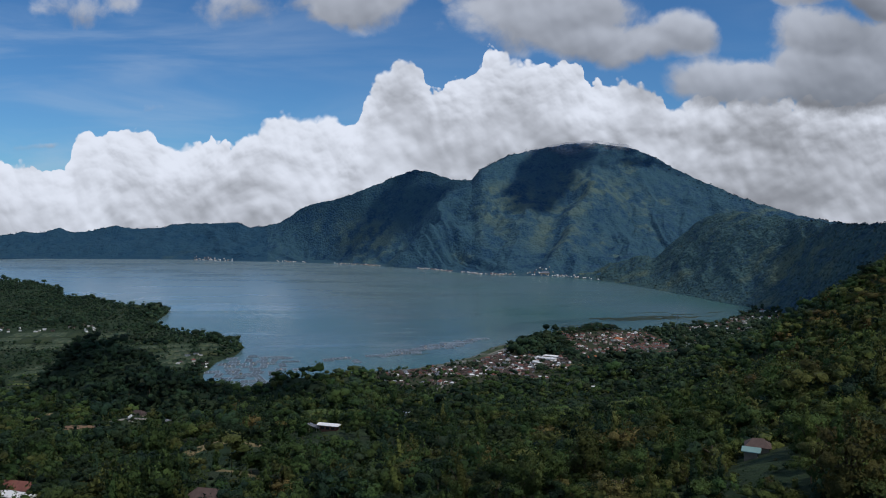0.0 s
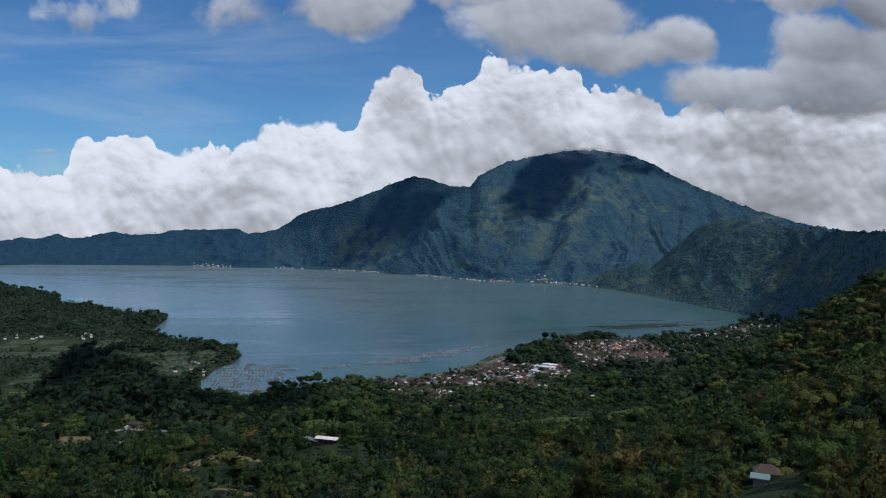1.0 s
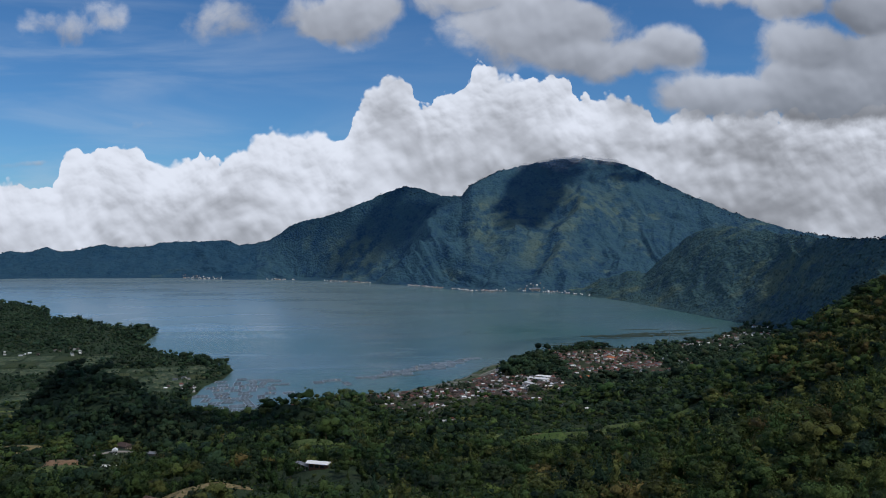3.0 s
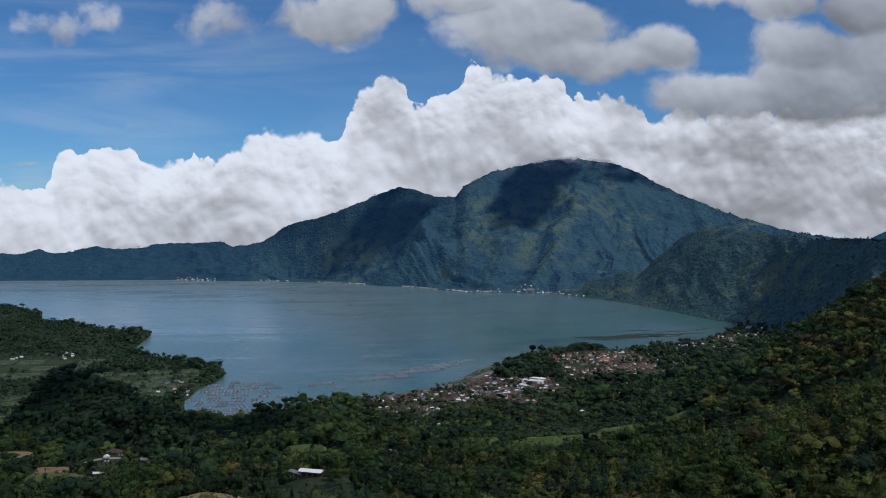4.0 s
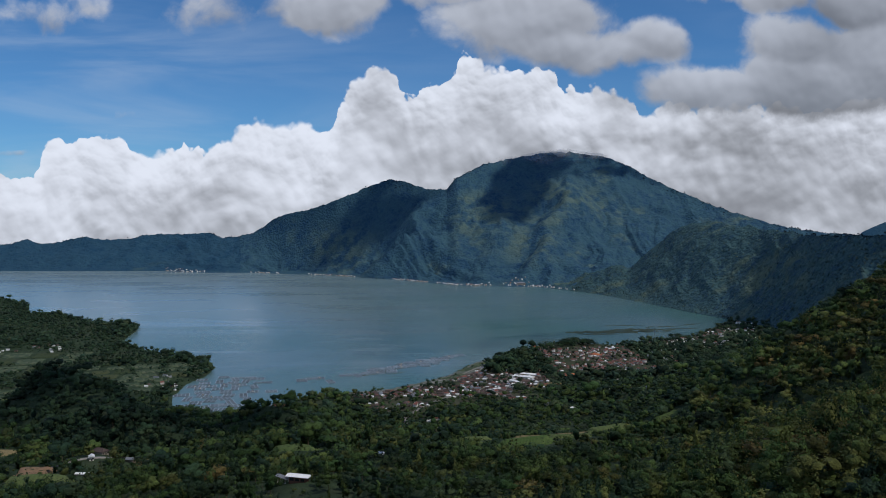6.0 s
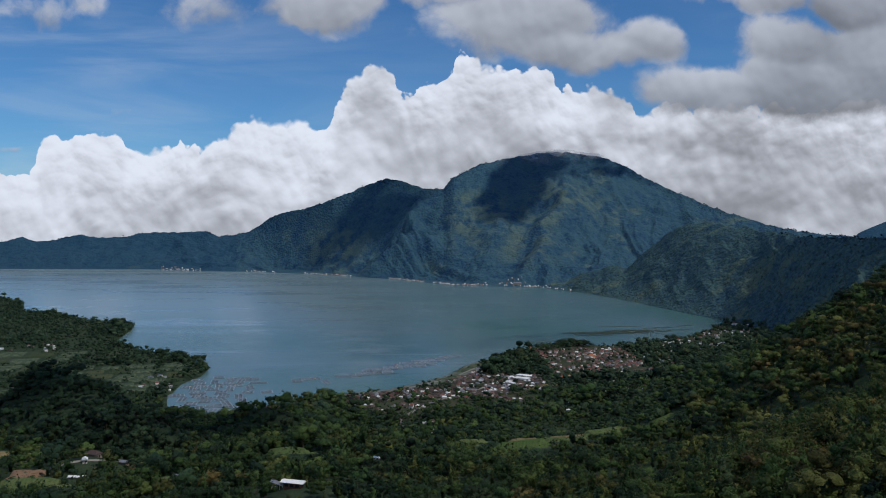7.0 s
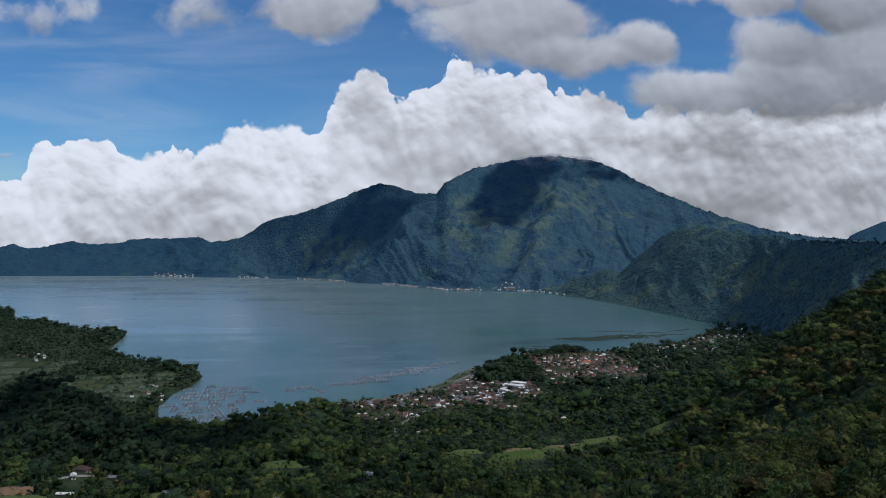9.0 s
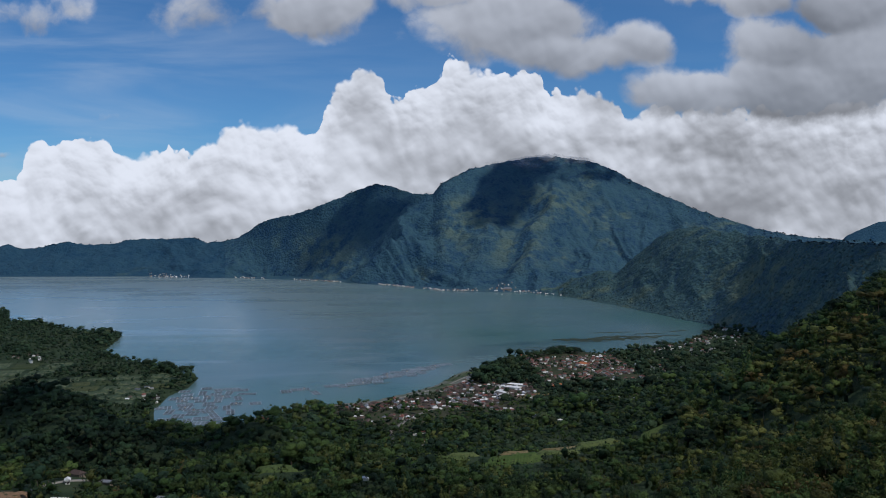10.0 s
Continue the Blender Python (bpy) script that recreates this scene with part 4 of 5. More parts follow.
for label, w, l, h, rise, hip, wall, roof, x, y, turn in (
        ("small white sheet-roofed hut in a clearing", 2.6, 4.2, 2.2, 0.8, 0.0, WALL_WHITE, ZINC_WHITE, -26, 573, 80),
        ("farmhouse with faded brown tiles and white gable", 7.0, 12.0, 3.2, 2.6, 2.5, WALL_BUFF, TILE_BROWN, -272, 706, 65),
        ("white gabled house beside the farm track", 3.6, 5.0, 3.4, 1.4, 0.0, WALL_WHITE, ZINC_WHITE, -268, 678, 20),
        ("house with grey zinc roof by the track", 5.0, 8.0, 2.8, 1.2, 0.0, WALL_BUFF, ZINC, -243, 694, 75),
        ("long low pale shed among trees", 3.6, 12.0, 2.4, 0.8, 0.0, WALL_BUFF, ZINC_WHITE, -256, 634, 84),
        ("long shed with grey roof below the fields", 3.6, 9.0, 2.4, 0.8, 0.0, WALL_BUFF, ZINC, -168, 596, 70),
        ("house with red-brown tiles and pale walls", 9.0, 16.0, 3.4, 2.6, 2.6, WALL_WHITE, TILE_RED, -168, 309, 78),
        ("low white-roofed shed under the trees", 5.0, 15.0, 2.8, 1.0, 0.0, WALL_WHITE, ZINC_WHITE, -160, 294, 70),
        ("house with faded pink-brown hipped tile roof", 9.0, 13.0, 3.2, 2.8, 3.2, WALL_BUFF, TILE_BROWN, -72, 240, 80),
        ("small hut with pale teal sheet roof", 1.9, 2.8, 2.0, 0.7, 0.0, WALL_BUFF, ZINC_TEAL, 69, 176, 62),
        ("hut with old brown tiled roof beside the teal one", 3.6, 4.6, 2.2, 1.5, 1.2, WALL_BUFF, TILE_BROWN, 72, 180, 70),
        ("long dark red-roofed house by the fish pens", 8.0, 18.0, 3.2, 2.4, 2.4, WALL_BUFF, TILE_RED, -204, 1178, 76),
        ("long narrow pale shed under the trees", 1.8, 15.0, 2.2, 0.6, 0.0, WALL_BUFF, ZINC_WHITE, -137, 336, 118),
        ("farm hut with old brown roof", 5.0, 8.0, 2.8, 1.8, 0.0, WALL_BUFF, TILE_BROWN, -140, 402, 60)):
    house(label, w, l, h, rise, hip, wall, roof, HILL).matrix_basis = stand(x, y, turn)
    taken.append((x, y))
taken.append((-66, 458))


def village_rows(places):
    """The packed small houses of the village: walls and hipped or gabled roofs with eaves."""
    mats = [WALL_WHITE, WALL_BUFF, TILE_RED, TILE_BROWN, ZINC, ZINC_WHITE]
    verts, faces, index = [], [], []
    for x, y, kind in places:
        size, turn = dice.uniform(0.5, 0.85), radians(dice.choice((0, 90)) + dice.uniform(-22, 22))
        w, l, h, rise, hip = (q * size for q in kind[1:6])
        z = float(near_height(np.array([x]), np.array([y]))[0])
        c, s = math.cos(turn), math.sin(turn)
        a, b, r = w / 2 + 0.5, l / 2 + 0.5, l / 2 - hip if hip else l / 2 + 0.5
        local = [(i * w / 2, j * l / 2, q) for q in (-1.0, h) for i, j in ((-1, -1), (1, -1), (1, 1), (-1, 1))]
        local += [(i * a, j * b, h - 0.2) for i, j in ((-1, -1), (1, -1), (1, 1), (-1, 1))] + [(0, -r, h + rise), (0, r, h + rise)]
        k = len(verts)
        verts += [(x + c * p - s * q, y + s * p + c * q, z + up) for p, q, up in local]
        faces += [(k, k + 1, k + 5, k + 4), (k + 1, k + 2, k + 6, k + 5), (k + 2, k + 3, k + 7, k + 6), (k + 3, k, k + 4, k + 7),
                  (k + 9, k + 10, k + 13, k + 12), (k + 11, k + 8, k + 12, k + 13), (k + 8, k + 9, k + 12, k + 12), (k + 10, k + 11, k + 13, k + 13)]
        index += [mats.index(kind[6])] * 4 + [mats.index(kind[7])] * 4
    tris = [(f[0], f[1], f[2]) for f in faces] + [(f[0], f[2], f[3]) for f in faces if f[2] != f[3]]
    index = index + [m for m, f in zip(index, faces) if f[2] != f[3]]
    ob = mesh_object("village_houses", verts, tris, mats, mat_index=index)
    tagged(ob, "closely packed small red-roofed and white houses of the village", "village", kind="stuff")


village_rows(crowd)

# ---- hamlets on the far shore: too many and too small to count ----
def far_hamlets():
    verts, faces, mats = [], [], []
    for low, high, count, deep in ((-0.311, -0.264, 30, 0.12), (-0.208, -0.172, 16, 0.07), (-0.136, -0.078, 34, 0.08), (-0.032, 0.012, 34, 0.06), (0.022, 0.09, 48, 0.05),
                                   (0.105, 0.142, 18, 0.07), (0.142, 0.204, 30, 0.05), (0.36, 0.395, 14, 0.04)):
        for k in range(int(count * 1.3)):
            u, s = dice.uniform(low, high), 0.010 + 1.3 * deep * dice.random() ** 1.3
            x, y, z = (float(c[0]) for c in mountain_point(np.array([u]), np.array([s])))
            z = max(z, 1.0)
            w, l, h = dice.uniform(1.6, 3.0), dice.uniform(2, 4), dice.uniform(1.6, 2.6)
            b = len(verts)
            verts += [(x + i * w, y + j * l, z + q) for q in (-3, h) for i, j in ((-1, -1), (1, -1), (1, 1), (-1, 1))] + [(x - w, y, z + h + 2), (x + w, y, z + h + 2)]
            faces += [(b, b + 1, b + 5, b + 4), (b + 1, b + 2, b + 6, b + 5), (b + 2, b + 3, b + 7, b + 6), (b + 3, b, b + 4, b + 7), (b + 4, b + 5, b + 9, b + 8), (b + 6, b + 7, b + 8, b + 9)]
            roof = dice.choice((1, 2, 2, 3, 3))
            wall = dice.choice((0, 4, 4))
            mats += [wall] * 4 + [roof, roof]
    ob = mesh_object("far_hamlet", verts, faces, [WALL_WHITE, TILE_RED, ZINC, ZINC_WHITE, WALL_BUFF], mat_index=mats)
    tagged(ob, "strings of tiny pale houses along the far shore", "hamlet", kind="stuff")


far_hamlets()
temple = house("large pale hall above the far shore", 16.0, 36.0, 5.0, 5.0, 6.0, WALL_BUFF, ZINC, "", 4, "hall")
tx, ty, tz = (float(c[0]) for c in mountain_point(np.array([0.128]), np.array([0.045])))
temple.matrix_basis = pose(tx, ty, tz - 1.0, 0, 0, 88)

# ---- fish pens on the lake ----
PENS = "floating fish pens"


def fish_pen(cols, rows):
    ob = thing("fish_pen", "floating bamboo fish pen with pale drums and dark nets", "fish pen", PENS)
    size = 6.0
    for k in range(cols + 1):
        bm = bmesh.new()
        box(bm, (1.0, rows * size + 1.0, 0.5), ((k - cols / 2) * size, 0, 0.22))
        part("walkway", bm, WOOD, ob)
    for k in range(rows + 1):
        bm = bmesh.new()
        box(bm, (cols * size + 1.0, 1.0, 0.5), (0, (k - rows / 2) * size, 0.28))
        part("walkway", bm, WOOD, ob)
    for i in range(cols):
        for j in range(rows):
            if (i * 3 + j * 2) % 7 != 1:
                bm = bmesh.new()
                box(bm, (5.1, 5.1, 0.1), ((i + 0.5 - cols / 2) * size, (j + 0.5 - rows / 2) * size, 0.08))
                part("net", bm, NET, ob)
    return ob


pens = [fish_pen(3, 3), fish_pen(4, 3), fish_pen(2, 5)]
used = [False] * 3


def float_pen(x, y, turn, which):
    m = pose(x, y, 0.0, 0, 0, turn)
    if used[which]:
        return again(pens[which], m)
    pens[which].matrix_basis, used[which] = m, True


spots = []


def pen_spot(x, y, gap):
    if float(shore_distance(np.array([x]), np.array([y]))[0]) > -9 or any(math.hypot(x - a, y - b) < gap for a, b in spots):
        return
    spots.append((x, y))
    float_pen(x, y, dice.choice((8, 20, 98)) + dice.uniform(-6, 6), dice.randrange(3))


for k in range(700):
    pen_spot(dice.uniform(-395, -262), dice.uniform(1130, 1420), 22)
for k in range(150):
    s = dice.random()
    wide = 26 * math.sin(math.pi * min(s * 1.1, 1.0)) + 5
    pen_spot(-112 + 190 * s + dice.uniform(-0.8, 0.8) * wide, 1415 + 205 * s + dice.uniform(-1, 1) * wide * 0.6, 13)
for x, y in ((-200, 1385), (-186, 1398), (-172, 1402), (-150, 1372), (-258, 1296), (-236, 1300), (-128, 1425)):
    pen_spot(x, y, 12)

hut = thing("pen_hut", "tiny white watch hut on the fish pens", "hut", "watch huts on the pens")
bm = bmesh.new()
box(bm, (2.4, 2.4, 2.2), (0, 0, 1.6))
part("wall", bm, WALL_WHITE, hut)
bm = bmesh.new()
slab_roof(bm, 2.6, 2.6, 2.7, 0.9, 0.3, 0.0)
part("roof", bm, ZINC, hut)
hut.matrix_basis = pose(spots[3][0], spots[3][1], 0)
for k in range(6, len(spots), 5):
    again(hut, pose(spots[k][0], spots[k][1], 0, 0, 0, dice.uniform(0, 90)))


# ---- floating weed, banks of reeds ----
def weed_mat(x, y, length, width, turn, label="dark mat of floating weed on the lake"):
    n = 26
    side = [length / 2 * (2 * k / n - 1) for k in range(n + 1)]
    half = [max(width / 2 * math.sqrt(max(1 - (2 * k / n - 1) ** 2, 0)) * (0.75 + 0.9 * noise.noise((k * 0.6, x, y))), 0.15) for k in range(n + 1)]
    bow = [width * 0.5 * noise.noise((k * 0.25, y, x)) for k in range(n + 1)]
    verts = [(s, b + q * h, z) for s, h, b in zip(side, half, bow) for q, z in ((-1, -0.1), (-0.85, 0.16), (0.85, 0.16), (1, -0.1))]
    ob = mesh_object("floating_weed", verts, sheet(n + 1, 4), WEED)
    ob.matrix_basis = pose(x, y, 0, 0, 0, turn)
    tagged(ob, label, "water weed", "mats of floating weed")


for x, y, length, width, turn in ((455, 1925, 210, 60, 3), (548, 1960, 170, 50, -3), (520, 2040, 130, 15, 6), (610, 2010, 90, 18, 10), (430, 1890, 100, 14, 2), (650, 1975, 80, 14, 0),
                                  (258, 1780, 70, 14, 20), (300, 1810, 60, 10, -4), (700, 2050, 70, 14, 30), (570, 1925, 90, 11, -6), (-96, 1422, 46, 8, 30), (-70, 1446, 40, 9, 44), (-48, 1472, 44, 8, 40), (-20, 1500, 52, 9, 46), (8, 1532, 46, 10, 42), (30, 1560, 50, 9, 47), (52, 1590, 44, 8, 50), (-40, 1440, 40, 6, 38), (22, 1520, 40, 6, 44), (-640, 1800, 60, 8, -30), (-185, 1392, 52, 6, 25)):
    weed_mat(x, y, length, width, turn)


# ---- fields and tracks ----
FIELDS = []


def field(x, y, w, l, turn, mat, label, name="field", lift=0.9, group="fields", tilt=0.0):
    """A cropped plot that lies on the land, with a low bank round it."""
    nx, ny = max(int(w / 4), 3), max(int(l / 4), 3)
    a, b = np.meshgrid(np.linspace(-w / 2, w / 2, nx), np.linspace(-l / 2, l / 2, ny))
    uneven = 1 + 0.55 * fractal(x + np.arctan2(b / l, a / w) * 1.6, y + 0 * a, 2, seed=88) * (1 if y < 1020 else 0.3)
    ca, sa = math.cos(radians(turn)), math.sin(radians(turn))
    edge = (np.abs(a) > w / 2 - 0.1) | (np.abs(b) > l / 2 - 0.1)
    a, b = a * uneven, b * uneven
    gx, gy = x + ca * a - sa * b, y + sa * a + ca * b
    z = near_height(gx, gy)
    base = float(near_height(np.array([x]), np.array([y]))[0])
    z = z + np.where(edge, -0.4, lift + 0.3 * smooth(np.hypot(x, y), 500, 1100) + tilt * (b + l / 2)) - base
    ob = mesh_object(name, np.stack([a, b, z], -1).reshape(-1, 3), sheet(ny, nx), mat, smooth_shade=True)
    ob.matrix_basis = pose(x, y, base, 0, 0, turn)
    tagged(ob, label, "field", group)
    FIELDS.append((x, y, w / 2 + 3, l / 2 + 3, ca, sa))


field(-112, 404, 46, 12, 28, CROP_DRY, "sloping dry terraced plot among trees", tilt=0.12)
field(-132, 408, 30, 12, 22, CROP_DRY, "narrow dry terraced plot among trees", tilt=0.12)
field(-300, 642, 28, 32, 8, CROP_BROWN, "bare brown ploughed plot among trees", tilt=0.1)
field(-268, 588, 44, 24, 12, CROP_GREEN, "light green vegetable plot among trees", tilt=0.1)
field(-176, 600, 34, 22, 10, CROP_GREEN, "pale green terraced plot by a shed", tilt=0.1)
field(-105, 695, 40, 30, 8, CROP_GREEN, "pale green plot in a clearing", tilt=0.1)
field(-26, 560, 12, 12, 0, CROP_GREEN, "small green clearing by a hut")
for fx, fy, fw, fl, turn, crop in ((100, 775, 46, 30, -12, CROP_LUSH), (46, 800, 34, 24, 4, CROP_GREEN), (150, 815, 40, 26, -16, CROP_GREEN), (60, 845, 34, 20, 8, CROP_GREEN),
                                   (118, 868, 36, 20, -6, CROP_DRY), (200, 862, 44, 24, 2, CROP_GREEN),
                                   (262, 862, 34, 18, 12, CROP_GREEN), (170, 905, 40, 20, 0, CROP_DRY), (62, 905, 26, 14, 6, CROP_GREEN),
                                   (190, 935, 36, 16, 4, CROP_DRY), (104, 965, 34, 14, -8, CROP_GREEN), (172, 1000, 32, 14, 6, CROP_LUSH), (232, 975, 30, 18, -5, CROP_GREEN), (60, 1000, 30, 16, 3, CROP_DRY)):
    field(fx, fy, fw, fl, turn, crop, "green terraced plot among trees above the village" if crop is not CROP_DRY else "pale dry terraced plot among trees above the village", group="terraces above the village", tilt=0.15)
field(-78, 300, 20, 14, 15, CROP_DRY, "bare trodden yard among trees")
field(-395, 770, 40, 26, 10, CROP_DRY, "pale bare plot among trees")
field(-440, 800, 30, 22, 6, CROP_BROWN, "brown plot among trees")
for k in range(9):
    field(-560 - 14 * (k % 3), 1085 + 19 * k, 110 + 12 * (k % 2), 13, 4, (CROP_GREEN, CROP_DARK, CROP_PLOT, CROP_DARK)[k % 4], "long vegetable terrace on the lake plain", group="terraces on the plain")
for i in range(7):
    for j in range(6):
        field(-658 + 36 * i + 6 * j + dice.uniform(-7, 7), 1240 + 46 * j + 8 * i + dice.uniform(-8, 8), dice.uniform(28, 40), dice.uniform(30, 46), 18 + dice.uniform(-9, 9), CROP_PLOT if dice.random() < 0.8 else CROP_DARK, "vegetable plot on the flat lakeside plain", group="plots on the plain")
for i in range(4):
    for j in range(3):
        field(-860 + 60 * i, 1480 + 75 * j, 52, 62, 12, CROP_PLOT if (i + 2 * j) % 3 else CROP_DARK, "dark vegetable plot on the lake plain", group="plots on the plain")
field(96, 1475, 22, 70, -38, CROP_PLOT, "pale green vegetable plot by the shore")
field(58, 1392, 20, 60, -42, CROP_PLOT, "pale green vegetable plot by the shore")
field(128, 1520, 20, 50, -40, CROP_GREEN, "grassy plot by the shore")
field(206, 1300, 60, 24, 20, CROP_DRY, "bare plot behind the village")


def track(name, line, width, mat, label):
    line = np.array(line, float)
    t = np.linspace(0, len(line) - 1, 20 * len(line))
    x, y = np.interp(t, range(len(line)), line[:, 0]), np.interp(t, range(len(line)), line[:, 1])
    dx, dy = np.gradient(x), np.gradient(y)
    s = np.hypot(dx, dy)
    px, py = -dy / s, dx / s
    cols = [np.stack([x + q * width * px, y + q * width * py], -1) for q in (-0.55, -0.5, 0.5, 0.55)]
    verts = [np.column_stack([c, near_height(c[:, 0], c[:, 1]) + up]) for c, up in zip(cols, (-0.5, 0.45, 0.45, -0.5))]
    ob = mesh_object(name, np.stack(verts, 1).reshape(-1, 3), sheet(len(t), 4), mat, smooth_shade=True)
    tagged(ob, label, "road", kind="structure")


track("road", [(-30, 948), (-24, 980), (-14, 1030), (-20, 1090), (10, 1170), (60, 1240), (120, 1300)], 5.0, PAVING, "pale village road between houses")
track("road_shore", [(-110, 1255), (-50, 1275), (12, 1328), (66, 1395), (110, 1470), (150, 1540), (230, 1640), (290, 1700)], 4.0, PAVING, "pale lakeside road")
track("road_farm", [(-300, 660), (-262, 690), (-236, 705), (-215, 740)], 4.0, PAVING, "pale farm track between houses")


def mast(x, y, height):
    """A slim lattice mast."""
    ob = thing("mast", "slim grey lattice mast behind the shore village", "mast", at=stand(x, y, 15))
    for k in range(4):
        sx, sy = (-1, 1, 1, -1)[k], (-1, -1, 1, 1)[k]
        bm = bmesh.new()
        d = Vector((-sx * 0.9, -sy * 0.9, height))
        m = Matrix.Translation((sx * 0.75, sy * 0.75, height / 2)) @ d.to_track_quat("Z", "Y").to_matrix().to_4x4()
        bmesh.ops.create_cone(bm, cap_ends=True, segments=6, radius1=0.14, radius2=0.1, depth=d.length, matrix=m)
        part("leg", bm, ZINC, ob)
    for k in range(7):
        z = height * (k + 0.5) / 7.5
        w = 2.4 - 1.8 * z / height
        bm = bmesh.new()
        for turn in (0, 90):
            box(bm, (w, 0.1, 0.1), (0, 0, z), Matrix.Rotation(radians(turn), 4, "Z"))
        part("brace", bm, ZINC, ob)


mast(503, 1705, 34)
boathouse = house("red-roofed boathouse at the water's edge", 9.0, 16.0, 3.2, 2.4, 2.6, WALL_WHITE, TILE_ORANGE, "", 3, "boathouse")
boathouse.matrix_basis = stand(246, 1682, 60)

# ---- trees ----
leaf_dice = np.random.default_rng(21)


HEART = ball(False)


def crown(kind, count, gen, spray, hearts=3):
    """Corner points (count, 3, 3) of leafy sprays on the outside of a lumpy crown about 1 high and wide,
    with its solid hearts, and the way that each faces."""
    if kind == "round":
        lumps = np.column_stack([gen.normal(0, 0.19, (15, 2)), gen.uniform(0.38, 0.88, 15), gen.uniform(0.10, 0.20, 15)])
    elif kind == "tall":
        lumps = np.column_stack([gen.normal(0, 0.11, (15, 2)), np.linspace(0.22, 0.94, 15), np.linspace(0.19, 0.07, 15)])
    elif kind == "wide":
        a = gen.uniform(0, 6.28, 16)
        r = np.sqrt(gen.random(16)) * 0.5
        lumps = np.column_stack([r * np.cos(a), r * np.sin(a), gen.uniform(0.62, 0.84, 16), gen.uniform(0.09, 0.16, 16)])
    elif kind == "spire":
        lumps = np.column_stack([gen.normal(0, 0.04, (12, 2)), np.linspace(0.14, 0.97, 12), np.linspace(0.18, 0.03, 12)])
    else:
        lumps = np.column_stack([gen.normal(0, 0.27, (14, 2)), gen.uniform(0.1, 0.5, 14), gen.uniform(0.10, 0.20, 14)])
    # with few hearts, fewer and fatter lumps fill the same crown
    lumps = lumps[np.argsort(-lumps[:, 3])]
    lumps[:hearts, 3] *= (len(lumps) / hearts) ** (0.33 if hearts < 6 else 0.18 if hearts < 9 else 0.0)
    if hearts < 6:
        lumps = lumps[:hearts]
    pick = gen.choice(len(lumps), count, p=lumps[:, 3] ** 2 / (lumps[:, 3] ** 2).sum())
    out = gen.normal(0, 1, (count, 3))
    out[:, 2] += 0.35
    out /= np.linalg.norm(out, axis=1, keepdims=True)
    squash = np.array([1, 1, 0.85])
    mid = lumps[pick, :3] + out * squash * lumps[pick, 3:4] * gen.uniform(0.78, 1.32, (count, 1))
    face = out + gen.normal(0, 0.45, (count, 3))
    face /= np.linalg.norm(face, axis=1, keepdims=True)
    a = np.cross(face, gen.normal(0, 1, (count, 3)))
    a /= np.linalg.norm(a, axis=1, keepdims=True)
    b = np.cross(face, a)
    size = spray * gen.uniform(0.6, 1.3, (count, 1))
    long = gen.uniform(0.7, 1.1, (count, 1))
    quads = np.stack([mid - a * size, mid + a * size * 0.8 - b * size * long, mid + a * size * 0.5 + b * size * long], 1)
    whole = mid - np.array([0, 0, lumps[:, 2].mean() - 0.1])
    whole /= np.linalg.norm(whole, axis=1, keepdims=True)
    puff = 0.7 * out + whole + 0.25 * gen.normal(0, 1, (count, 3))
    puff = np.repeat((puff / np.linalg.norm(puff, axis=1, keepdims=True))[:, None, :], 3, 1)
    core, core_normal = [], []
    co, faces = HEART
    middle = np.array([0, 0, lumps[:, 2].mean() - 0.1])
    for x, y, z, r in lumps[:hearts]:
        shape = co * squash * r * gen.uniform(0.56 if hearts < 9 else 0.48, 0.92 if hearts < 9 else 0.86, (len(co), 1)) + np.array([x, y, z])
        way_out = shape - middle
        way_out = 0.7 * co + way_out / np.linalg.norm(way_out, axis=1, keepdims=True)
        core.append(shape[faces])
        core_normal.append((way_out / np.linalg.norm(way_out, axis=1, keepdims=True))[faces])
    return np.concatenate([quads] + core), np.concatenate([puff] + core_normal)


